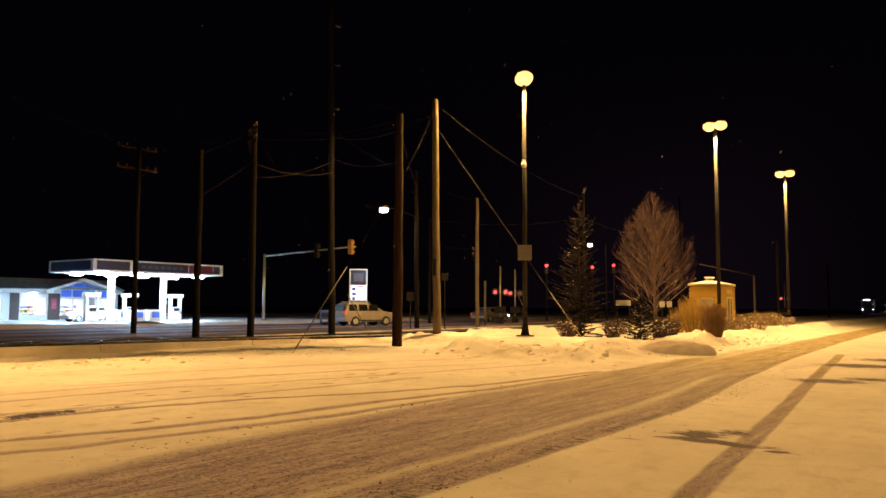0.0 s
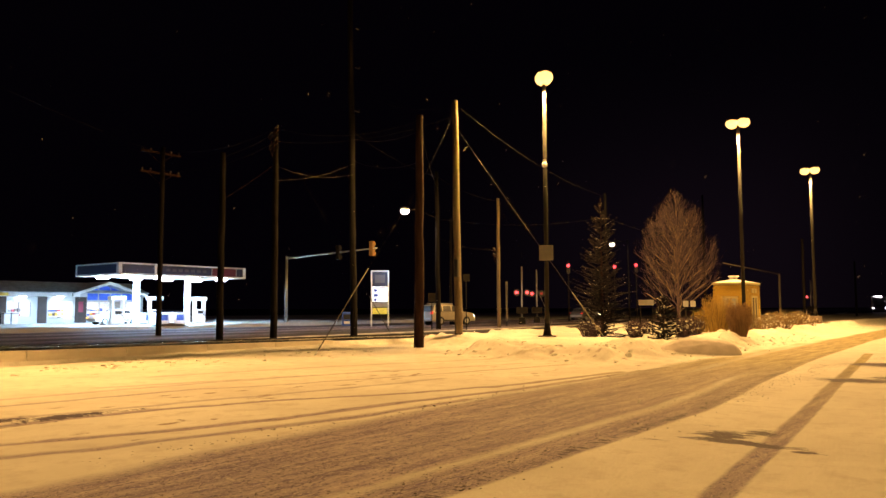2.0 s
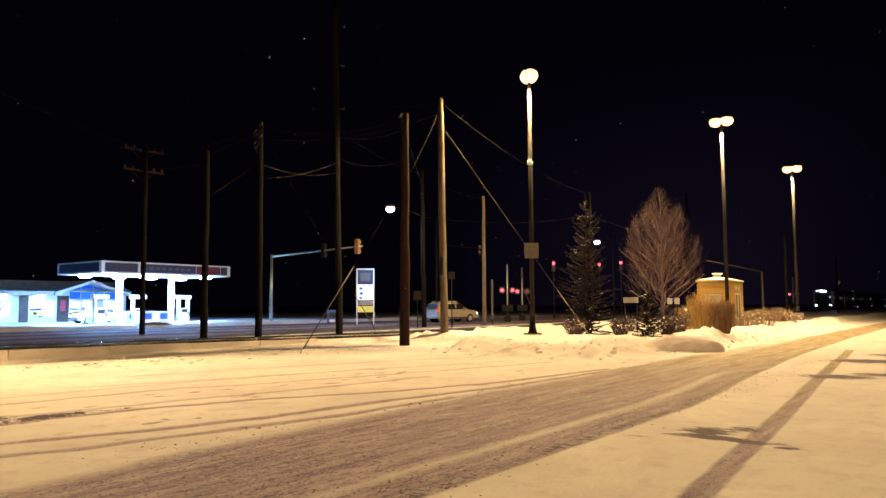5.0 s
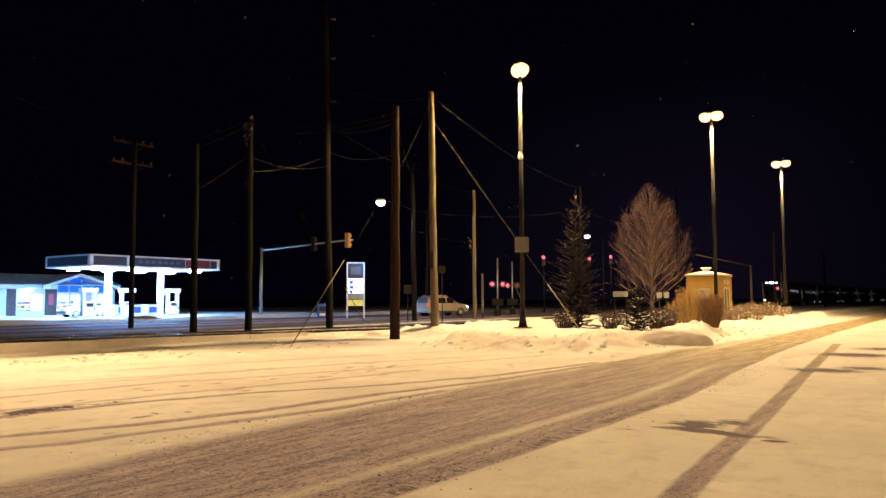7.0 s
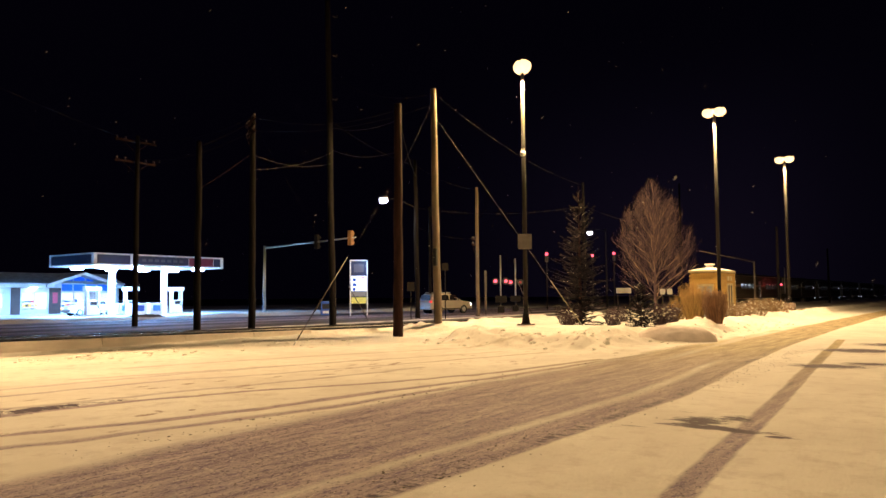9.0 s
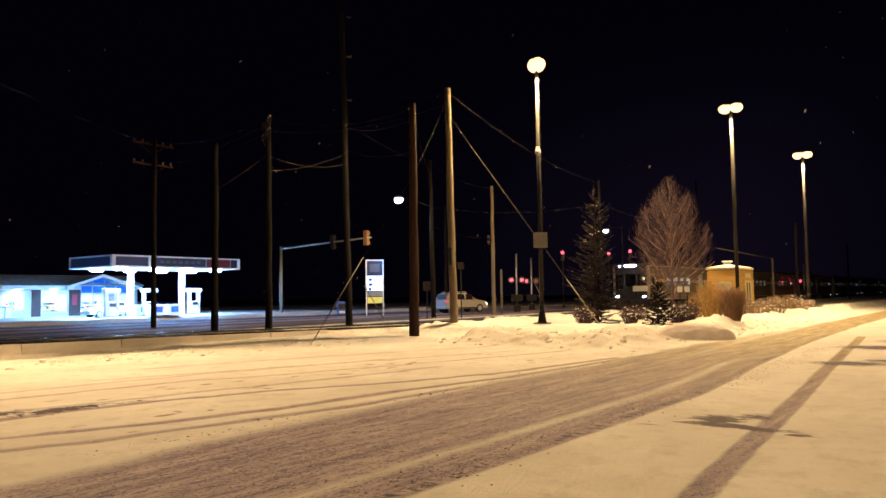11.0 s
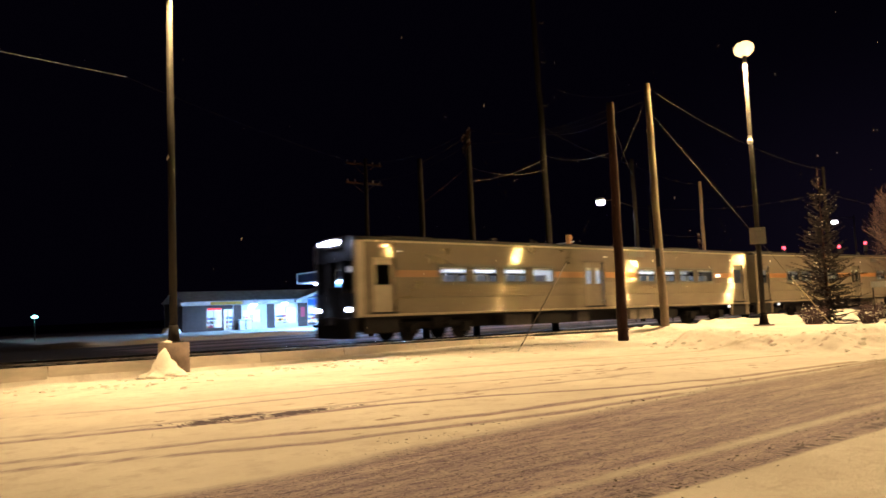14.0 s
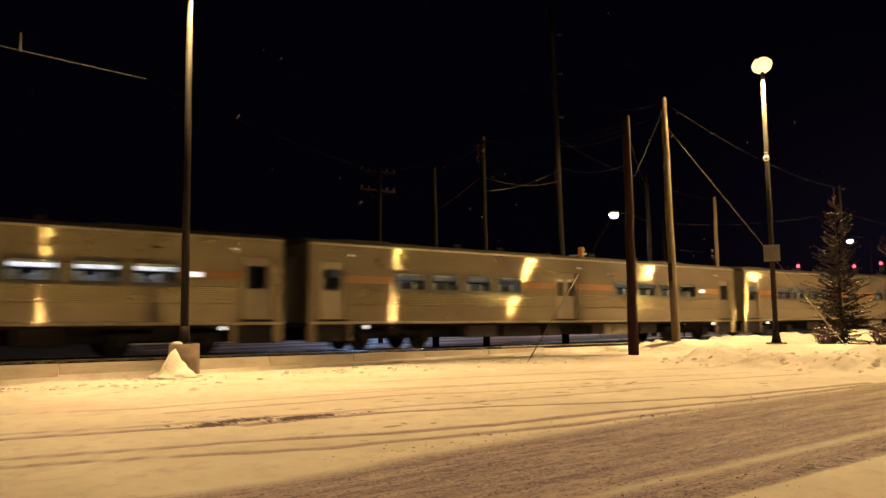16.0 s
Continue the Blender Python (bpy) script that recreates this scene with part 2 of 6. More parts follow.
STEEL = fluted_metal("fluted_stainless_steel", (0.15, 0.125, 0.108), (0.3, 0.262, 0.14), 0.0006, 0.42, 0.62)
SMOOTH_STEEL = material("brushed_steel", (0.2, 0.175, 0.135), 0.4, 0.9, 0.12, 3)
SKIRT = fluted_metal("plain_dull_steel", (0.19, 0.16, 0.13), (0.28, 0.245, 0.15), 0.0008, 0.42, 0.6)
CAR_ROOF = material("train_roof_grey", (0.022, 0.02, 0.02), 0.8, 0.0, 0.2, 2, spec=0.12)
UNDER = material("sooty_underframe", (0.009, 0.008, 0.009), 0.8, 0.0, 0.4, 5, spec=0.15)
PALE_BOX = material("dusty_pale_box", (0.15, 0.13, 0.105), 0.8, 0.0, 0.3, 4, spec=0.15)
UNDER_BOX = material("dusty_equipment_grey", (0.03, 0.026, 0.027), 0.8, 0.0, 0.3, 4, spec=0.15)
STRIPE = material("orange_stripe_vinyl", (0.16, 0.07, 0.009), 0.4, 0, 0.12, 4)
SEAT = material("blue_grey_vinyl", (0.16, 0.17, 0.2), 0.5, 0, 0.15, 4)
LINER = material("cream_liner", (0.75, 0.74, 0.7), 0.6, 0, 0.08, 4)
RAIL_M = material("rail_steel", (0.5, 0.47, 0.45), 0.1, 0.95, 0.2, 4)
LIMB_HIGHLIGHT = material("highlight_limb_bark", (0.21, 0.15, 0.1), 0.85, 0, 0.4, 6, rand=0.7, spec=0.15)
TWIG = material("red_brown_twigs", (0.08, 0.053, 0.061), 0.9, 0, 0.3, 8, rand=0.8, spec=0.15)
NEEDLE = material("spruce_needles", (0.021, 0.0165, 0.0185), 0.8, 0, 0.4, 5, rand=0.6, spec=0.12)
STALK = material("dry_shrub_twigs", (0.34, 0.22, 0.055), 0.9, 0, 0.3, 8, rand=0.6)
SHRUB_TAN = material("tan_shrub_twigs", (0.19, 0.125, 0.06), 0.9, 0, 0.3, 8, rand=0.5)
STALK_RED = material("rusty_grass_stalks", (0.24, 0.14, 0.07), 0.9, 0, 0.3, 8, rand=0.6)
GLOW_SODIUM = material("sodium_lens", (0.9, 0.8, 0.6), 0.3, emit=(1.0, 0.58, 0.19), power=2.1)
GLOW_WHITE = material("white_lens", (0.9, 0.9, 0.9), 0.3, emit=(1.0, 0.9, 0.72), power=30)
GLOW_STEP = material("step_lamp_lens", (0.9, 0.9, 0.9), 0.3, emit=(1.0, 0.95, 0.85), power=1.0)
GLOW_COOL = material("cool_lens", (0.9, 0.9, 0.9), 0.3, emit=(0.68, 0.88, 1.0), power=45)
GLOW_HEAD = material("headlight_lens", (0.9, 0.9, 0.9), 0.2, emit=(0.95, 0.97, 1.0), power=60)
GLOW_RED = material("red_signal_lens", (0.6, 0.02, 0.02), 0.3, emit=(1.0, 0.06, 0.08), power=4.5)
GLOW_TAIL = material("tail_lamp_red", (0.6, 0.02, 0.02), 0.3, emit=(1.0, 0.05, 0.03), power=0.9)
GLOW_AMBER = material("amber_lens", (0.7, 0.4, 0.05), 0.3, emit=(1.0, 0.5, 0.1), power=3)
GLOW_CEIL_DIM = material("dim_ceiling_tube", (0.9, 0.9, 0.9), 0.4, emit=(1.0, 0.95, 0.86), power=0.25)
GLOW_CEIL = material("ceiling_tube", (0.9, 0.9, 0.9), 0.4, emit=(1.0, 0.95, 0.86), power=4.5)


# ---- mesh helpers ----
def box(bm, x0, x1, y0, y1, z0, z1, bevel=0.0):
    g = bmesh.ops.create_cube(bm, size=1.0)
    for v in g["verts"]:
        v.co = Vector(((x0 + x1) / 2 + v.co.x * (x1 - x0), (y0 + y1) / 2 + v.co.y * (y1 - y0), (z0 + z1) / 2 + v.co.z * (z1 - z0)))
    if bevel:
        es = list({e for v in g["verts"] for e in v.link_edges})
        bmesh.ops.bevel(bm, geom=es, offset=bevel, segments=2, affect="EDGES", profile=0.6)
    return bm


def tube(bm, p0, p1, r0, r1=None, seg=10, caps=True):
    p0, p1 = Vector(p0), Vector(p1)
    r1 = r0 if r1 is None else r1
    q = (p1 - p0).to_track_quat("Z", "Y")
    rings = []
    for p, r in ((p0, r0), (p1, r1)):
        rings.append([bm.verts.new(p + q @ Vector((r * math.cos(a), r * math.sin(a), 0))) for a in [2 * math.pi * i / seg for i in range(seg)]])
    for i in range(seg):
        f = bm.faces.new((rings[0][i], rings[0][(i + 1) % seg], rings[1][(i + 1) % seg], rings[1][i]))
        f.smooth = True
    if caps:
        bm.faces.new(rings[0][::-1])
        bm.faces.new(rings[1])
    return bm


def ball(bm, c, r, sz=1.0, seg=12):
    g = bmesh.ops.create_uvsphere(bm, u_segments=seg, v_segments=max(6, seg // 2), radius=r)
    for v in g["verts"]:
        v.co = Vector((v.co.x, v.co.y, v.co.z * sz)) + Vector(c)
        for f in v.link_faces:
            f.smooth = True
    return bm


def prism(bm, outline, x0, x1):
    """Extrudes an outline of (y, z) along x."""
    a = [bm.verts.new((x0, y, z)) for y, z in outline]
    b = [bm.verts.new((x1, y, z)) for y, z in outline]
    n = len(a)
    for i in range(n):
        bm.faces.new((a[i], a[(i + 1) % n], b[(i + 1) % n], b[i]))
    bm.faces.new(a[::-1])
    bm.faces.new(b)
    return bm


def BM():
    return bmesh.new()


def thing(name, m, label, category, group="", kind=""):
    ob = new(name)
    ob.empty_display_size = 0.2
    ob.matrix_world = m
    return tagged(ob, label, category, group, kind)


def part(name, bm, mat, parent, label="", m=None):
    me = bpy.data.meshes.new(name)
    bmesh.ops.recalc_face_normals(bm, faces=bm.faces)
    bm.to_mesh(me)
    bm.free()
    me.materials.append(mat)
    ob = new(name, me)
    if parent:
        ob.parent = parent
    if m is not None:
        ob.matrix_local = m
    return tagged(ob, label)


def share(name, src, parent, m, label=""):
    ob = new(name, src.data)
    ob.parent = parent
    ob.matrix_local = m
    return tagged(ob, label)


def solo(name, bm, mat, m, label, category="", group="", kind=""):
    ob = part(name, bm, mat, None)
    ob.matrix_world = m
    return tagged(ob, label, category, group, kind)


def raw(name, verts, faces, mat, parent=None, label="", smooth=False):
    me = bpy.data.meshes.new(name)
    me.from_pydata(verts, [], faces)
    me.materials.append(mat)
    if smooth:
        me.polygons.foreach_set("use_smooth", [True] * len(me.polygons))
    ob = new(name, me)
    if parent:
        ob.parent = parent
    return tagged(ob, label)


def smoothstep(a, b, x):
    t = np.clip((x - a) / (b - a), 0, 1)
    return t * t * (3 - 2 * t)


# ---- ground ----
def lumps(u, n, s, seed):
    """Smooth value noise on arrays."""
    x, y = u / s + seed * 7.31, n / s + seed * 3.77
    xi, yi = np.floor(x), np.floor(y)
    fx, fy = x - xi, y - yi
    fx, fy = fx * fx * (3 - 2 * fx), fy * fy * (3 - 2 * fy)

    def h(a, b):
        k = np.sin(a * 127.1 + b * 311.7 + seed * 17.0) * 43758.5453
        return k - np.floor(k)

    return (h(xi, yi) * (1 - fx) + h(xi + 1, yi) * fx) * (1 - fy) + (h(xi, yi + 1) * (1 - fx) + h(xi + 1, yi + 1) * fx) * fy


def height(u, n):
    u, n = np.asarray(u, float), np.asarray(n, float)
    z = 0.03 * (lumps(u, n, 3.0, 1) - 0.5) + 0.012 * (lumps(u, n, 0.5, 2) - 0.5)
    # planted island with ploughed banks round its edge
    edge = 8.9 + 0.9 * (lumps(u, n, 4.0, 3) - 0.5) + 0.03 * np.clip(u - 30, 0, 40)
    inside = np.minimum(u - 20.6 - 6.0 * smoothstep(14.5, 18.5, n) - 0.8 * (lumps(n, u, 3.0, 4) - 0.5), n - edge)
    inside = np.minimum(inside, 21.9 - n + 2.0)
    rim = np.exp(-((inside - 1.6) / 1.25) ** 2) * (0.2 + 0.18 * (lumps(u, n, 1.7, 5) - 0.5) + 0.22 * (lumps(u, n, 0.7, 6) - 0.5))
    rough = (0.3 * (lumps(u, n, 0.55, 12) - 0.45) + 0.42 * (np.abs(lumps(u, n, 0.36, 13) - 0.5) - 0.2)) * np.exp(-((inside - 1.1) / 1.5) ** 2)
    rim = rim * (1 - 0.75 * smoothstep(25.5, 27.5, u) * (1 - smoothstep(31.0, 33.5, u)))
    z = z + smoothstep(0, 1.6, inside) * (0.2 + 0.1 * (lumps(u, n, 1.2, 7) - 0.5)) + rim * (inside > -3) + 0.62 * rough * (inside > -1)
    # drift against the wall
    near = smoothstep(18.6, 22.3, n) * (n < 22.41)
    z = z + near * (0.02 + 0.14 * smoothstep(11, 22, u) + 0.08 * (lumps(u, n, 1.1, 8) - 0.5)) * (1 - smoothstep(22, 25, u))
    # railway bed behind the wall, street beyond
    far = smoothstep(22.40, 22.46, n)
    bed = 0.34 - (0.34 - FAR_Z) * smoothstep(26.6, 28.5, n) + 0.03 * (lumps(u, n, 0.8, 9) - 0.5)
    bed = bed + 0.0105 * (13.0 - np.clip(u, -25.0, 45.0)) * (1 - smoothstep(26.6, 29.5, n))
    kerb = 0.25 * np.exp(-((n - 47.5) / 1.0) ** 2) * (0.5 + lumps(u, n, 2.5, 10)) * (u < 62)
    z = z * (1 - far) + far * (bed + kerb)
    return z


def build_ground():
    def spaced(stops):
        out = [stops[0][0]]
        for a, step in stops[1:]:
            k = max(1, round((a - out[-1]) / step))
            s0 = out[-1]
            out += [s0 + (a - s0) * (i + 1) / k for i in range(k)]
        return np.array(out)

    us = spaced([(-1500, 0), (-300, 300), (-60, 30), (-8, 2.5), (3, 0.5), (19, 0.11), (36, 0.13), (70, 0.45), (130, 3), (400, 30), (1800, 350)])
    ns = spaced([(-1500, 0), (-300, 300), (-30, 30), (0, 2), (1.6, 0.2), (8, 0.085), (22.38, 0.12), (22.48, 0.05), (29, 0.4), (50, 0.6), (110, 6), (400, 40), (1800, 350)])
    U, N = np.meshgrid(us, ns)
    Z = height(U, N)
    slush = np.zeros_like(U)
    bare = np.zeros_like(U)

    def band(c, half, soft):
        return 1 - smoothstep(half - soft, half + soft, np.abs(N - c))

    # main wheel-worn lane
    lo = np.interp(U, [0, 12, 18, 26, 40, 60], [3.9, 3.95, 4.5, 5.1, 5.6, 6.0])
    hi = np.interp(U, [0, 6, 12, 60, 120], [7.5, 7.7, 8.1, 8.2, 9.0]) + 0.4 * (lumps(U, N, 2.0, 20) - 0.5)
    lane = smoothstep(lo - 0.12, lo + 0.12, N) * (1 - smoothstep(hi - 0.9, hi + 0.45, N))
    strip = 0.55 * np.exp(-((N - lo - 0.75) / 0.22) ** 2) * (1 - smoothstep(16, 24, U)) + 0.4 * np.exp(-((N - lo - 2.0) / 0.3) ** 2) * smoothstep(12, 20, U)
    slush = np.maximum(slush, lane * (1.02 - strip - 0.3 * smoothstep(lo + 1.8, hi, N)))
    slush *= 1 - 0.12 * smoothstep(18, 36, U)
    # single tyre lines, and last one straight sharp-edged dark line
    lines = [
        ([4.2, 5.7, 7.6, 10.0, 12.7, 20], [9.6, 9.0, 8.6, 8.45, 8.0, 7.6], 0.14, 0.86),
        ([-20, 4.9, 6.9, 9.1, 10.8, 13.6, 18], [18, 11.2, 11.0, 10.3, 9.5, 8.5, 8.0], 0.14, 0.84),
        ([-20, 2, 4.5, 8, 11], [16, 9.6, 8.5, 7.9, 7.8], 0.15, 0.74),
        ([4, 9, 14, 17, 20], [13.5, 13.2, 11.6, 10.9, 10.2], 0.12, 0.7),
        ([8, 12, 16, 19], [15.0, 14.0, 12.6, 11.6], 0.16, 0.55),
        ([-10, 4.2], [13.5, 9.6], 0.14, 0.72),
        ([-12, 3, 8, 14], [17, 12.2, 11.4, 10.6], 0.16, 0.58),
        ([10, 15, 20, 24], [16.5, 15.2, 13.4, 11.5], 0.2, 0.5),
        ([-6, 4, 10, 15], [19, 14.6, 14.2, 13.2], 0.2, 0.5),
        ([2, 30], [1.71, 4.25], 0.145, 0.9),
    ]
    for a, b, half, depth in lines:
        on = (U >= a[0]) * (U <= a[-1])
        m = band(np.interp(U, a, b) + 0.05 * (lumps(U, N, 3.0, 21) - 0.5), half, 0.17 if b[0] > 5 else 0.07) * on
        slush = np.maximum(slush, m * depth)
        Z -= 0.012 * m
    # dark asphalt-coloured patches with brushed edges
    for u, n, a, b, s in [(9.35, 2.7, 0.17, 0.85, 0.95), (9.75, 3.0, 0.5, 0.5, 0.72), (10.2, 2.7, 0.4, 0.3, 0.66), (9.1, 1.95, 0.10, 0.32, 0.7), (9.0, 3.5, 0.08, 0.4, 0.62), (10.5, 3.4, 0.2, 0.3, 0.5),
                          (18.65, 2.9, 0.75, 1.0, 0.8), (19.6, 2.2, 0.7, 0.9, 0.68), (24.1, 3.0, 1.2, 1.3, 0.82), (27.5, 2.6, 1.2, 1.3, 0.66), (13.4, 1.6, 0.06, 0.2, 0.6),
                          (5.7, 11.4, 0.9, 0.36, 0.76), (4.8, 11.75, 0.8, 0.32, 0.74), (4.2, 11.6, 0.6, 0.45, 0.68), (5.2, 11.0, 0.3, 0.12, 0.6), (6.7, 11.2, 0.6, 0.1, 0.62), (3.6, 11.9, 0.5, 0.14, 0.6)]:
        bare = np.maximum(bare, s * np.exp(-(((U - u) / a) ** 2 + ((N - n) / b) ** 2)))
    # footprints and scuffs
    blot = np.zeros_like(U)
    rng = random.Random(31)
    for _ in range(150):
        u, n = rng.uniform(2, 22), rng.choice((rng.uniform(8.6, 13), rng.uniform(17.5, 21.5)))
        a, b = rng.uniform(0.08, 0.28), rng.uniform(0.06, 0.13)
        blot = np.maximum(blot, 0.8 * np.exp(-(((U - u) / a) ** 2 + ((N - n) / b) ** 2)))
    Z -= 0.03 * blot
    bare = np.maximum(bare, 0.46 * np.exp(-((N - lo - 0.14) / 0.17) ** 2) * (U < 30))
    bare = np.maximum(bare, 0.30 * np.exp(-((N - hi + 0.5) / 0.3) ** 2) * (U < 24) * (U > 8))
    # street, level crossing and far apron
    street = smoothstep(29.0, 30.0, N) * (1 - smoothstep(45.5, 47.0, N))
    slush = np.maximum(slush, 0.95 * street)
    slush = np.maximum(slush, 0.7 * smoothstep(64, 66, U) * (1 - smoothstep(78, 80, U)) * (N > 12))
    bed = smoothstep(22.75, 23.2, N) * (1 - smoothstep(28.4, 29.6, N)) * 0.85
    # ballast colour over the wet street too, dimming the sodium light that spills there
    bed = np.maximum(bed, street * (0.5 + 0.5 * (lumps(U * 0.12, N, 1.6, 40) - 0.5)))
    # same dark colour on a band by the forecourt, far ground and left end
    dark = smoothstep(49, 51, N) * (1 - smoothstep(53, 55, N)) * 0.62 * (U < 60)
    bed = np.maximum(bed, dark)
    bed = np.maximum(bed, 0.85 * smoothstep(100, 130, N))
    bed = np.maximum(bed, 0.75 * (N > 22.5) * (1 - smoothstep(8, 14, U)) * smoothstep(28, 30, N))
    rows, cols = U.shape
    verts = np.stack([U, N, Z], -1).reshape(-1, 3)
    idx = np.arange(rows * cols).reshape(rows, cols)
    faces = np.stack([idx[:-1, :-1], idx[:-1, 1:], idx[1:, 1:], idx[1:, :-1]], -1).reshape(-1, 4)
    me = bpy.data.meshes.new("ground")
    me.from_pydata(verts.tolist(), [], faces.tolist())
    me.polygons.foreach_set("use_smooth", [True] * len(me.polygons))
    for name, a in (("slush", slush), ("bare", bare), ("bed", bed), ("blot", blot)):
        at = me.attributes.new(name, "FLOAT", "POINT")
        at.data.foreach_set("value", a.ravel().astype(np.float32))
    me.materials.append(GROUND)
    ob = new("ground", me)
    ob.matrix_world = P(0, 0)
    tagged(ob, "snow-covered parking lot with brown slushy wheel lanes", "ground", kind="structure")


build_ground()


def build_wall():
    wall = thing("wall_trackside", P(0, 22.42), "low frosted concrete retaining wall beside the railway", "wall", kind="structure")
    first = None
    x = -62.0
    while x < 22.0:
        if first is None:
            first = part("panel", box(BM(), 0.01, 2.985, 0, 0.24, -1.0, 0.40, 0.012), WALL_CONC, wall, m=pose(x, 0, grade(x), 0, 0.6))
        else:
            share("panel", first, wall, pose(x, random.uniform(-0.008, 0.008), grade(x) + random.uniform(-0.01, 0.006), 0, 0.6 if x > -25 else 0))
        x += 3.0


build_wall()


def build_railway():
    for k, off in enumerate((-0.75, 0.75)):
        prof = [(-0.07, 0), (0.07, 0), (0.07, 0.02), (0.012, 0.04), (0.012, 0.12), (0.036, 0.13), (0.036, 0.165), (-0.036, 0.165), (-0.036, 0.13), (-0.012, 0.12), (-0.012, 0.04), (-0.07, 0.02)]
        bm = BM()
        rings = [[bm.verts.new((x, y, z + grade(x))) for y, z in prof] for x in (-300, -25, 45, 900)]
        for p, q in zip(rings, rings[1:]):
            for i in range(len(prof)):
                bm.faces.new((p[i], p[(i + 1) % len(prof)], q[(i + 1) % len(prof)], q[i]))
        solo("rail", bm, RAIL_M, P(0, TRACK_N + off, RAIL_Z - 0.165), "worn steel rail with a bright running surface", "rail", "rails of the track", "structure")
    ties = None
    bed = thing("sleepers", P(0, TRACK_N, 0), "snow-dusted timber sleepers under the rails", "sleeper", kind="structure")
    for i in range(150):
        if ties is None:
            ties = part("sleeper", box(BM(), -0.11, 0.11, -1.3, 1.3, 0.2, 0.37, 0.01), WOOD, bed, m=pose(-25 + i * 0.55, 0, grade(-25 + i * 0.55)))
        else:
            share("sleeper", ties, bed, pose(-25 + i * 0.55, random.uniform(-0.04, 0.04), grade(-25 + i * 0.55) + random.uniform(-0.01, 0.005)))


build_railway()


# ---- lot lamps ----
def ground_z(u, n):
    return float(height(np.array([u]), np.array([n]))[0])


def build_lot_lamp(u, n, lit=5000.0, heads=(-0.45, 0.45), dome=False, panel=False, swing=0.0, foot=0.94, bulb=0.3, tall=1.0, shield=False):
    z0 = min(ground_z(u, n), 0.1) - 0.05
    t = thing("lot_lamp", P(u, n, 0, swing), "dark bronze lamp post with glowing sodium heads on a concrete footing", "lamp post", "lamp posts of the lot")
    part("footing", tube(BM(), (0, 0, z0), (0, 0, foot), 0.43, 0.42, 24), FOOT_CONC, t, "round weathered concrete footing")
    bm = box(BM(), -0.2, 0.2, -0.2, 0.2, foot, foot + 0.04, 0.008)
    tube(bm, (0, 0, foot + 0.04), (0, 0, foot + 0.5), 0.2 if foot < 0.9 else 0.17, 0.13, 16)
    part("base_plate", bm, STEEL_DARK, t)
    part("pole", tube(BM(), (0, 0, foot + 0.02), (0, 0, 11.9 * tall), 0.115, 0.085, 16), STEEL_DARK, t, "tapered dark bronze pole")
    bm = box(BM(), -0.05, 0.05, min(heads) - 0.1, max(heads) + 0.1, 11.78 * tall, 11.88 * tall, 0.01)
    part("arm", bm, STEEL_DARK, t)
    for h in heads:
        hood = part("head", box(BM(), -0.27, 0.27, h - 0.27, h + 0.27, 12.0 * tall, 12.12 * tall, 0.05), STEEL_DARK, t)
        part("lens", ball(BM(), (0, h, 11.84 * tall), bulb, 0.8, 16), GLOW_SODIUM, hood, "glowing sodium lens")
        s = radians(swing)
        w = W(u - h * math.sin(s), n + h * math.cos(s), 11.15 * tall)
        if shield:
            # housing shielded towards the railway: light falls on the lot only
            lamp("sodium_light", "SPOT", w, lit, SODIUM, 0.16, W(u - h * math.sin(s) - 1.0, n + h * math.cos(s) - 11.5, 2.0), 123)
        else:
            lamp("sodium_light", "SPOT", w, lit, SODIUM, 0.16, (w.x, w.y + 0.001, 0), 176)
    if dome:
        bm = box(BM(), -0.12, 0.03, -0.17, -0.05, 7.95 * tall, 8.1 * tall, 0.01)
        cam_dome = part("security_camera", bm, WHITE, t, "white dome security camera")
        part("dome", ball(BM(), (-0.06, -0.2, 7.85 * tall), 0.14, 1.0, 12), WHITE, cam_dome)
    if panel:
        bm = box(BM(), -0.16, -0.135, -0.33, 0.33, 3.58 * tall, 4.26 * tall, 0.006)
        part("sign_panel", bm, PANEL_GREY, t, "square grey sign panel strapped to the pole", pose(0, 0, 0, 0, 0, 29.5 - swing))
    return t


build_lot_lamp(7.1, 21.75, 4800.0, heads=(-0.75, -0.2), swing=40, shield=True)
build_lot_lamp(*polar(6.2, 36.0), 8600.0, dome=True, panel=True, swing=-50, foot=0.3, heads=(-0.12, 0.12), bulb=0.42, tall=1.067)
build_lot_lamp(*polar(20.05, 48.5), 7000.0, heads=(-0.34, 0.34), bulb=0.38, tall=1.075)
build_lot_lamp(*polar(24.55, 62.7), heads=(-0.34, 0.34), bulb=0.36)
build_lot_lamp(9.2, -10.0, 2100.0)
build_lot_lamp(37.7, -10.0, 4000.0)
# assumed post out of view behind the eye, added as fill for the left
build_lot_lamp(-19.0, -10.0, 1200.0)


def build_footing_cap():
    bm = ball(BM(), (0, 0, 0), 0.15, 0.4, 14)
    for v in bm.verts:
        v.co *= 1 + 0.25 * noise.noise(v.co * 7)
    solo("snow_clump", bm, SNOW, P(6.86, 21.62, 0.96), "clump of snow on top of the lamp footing", "snow clump")


build_footing_cap()


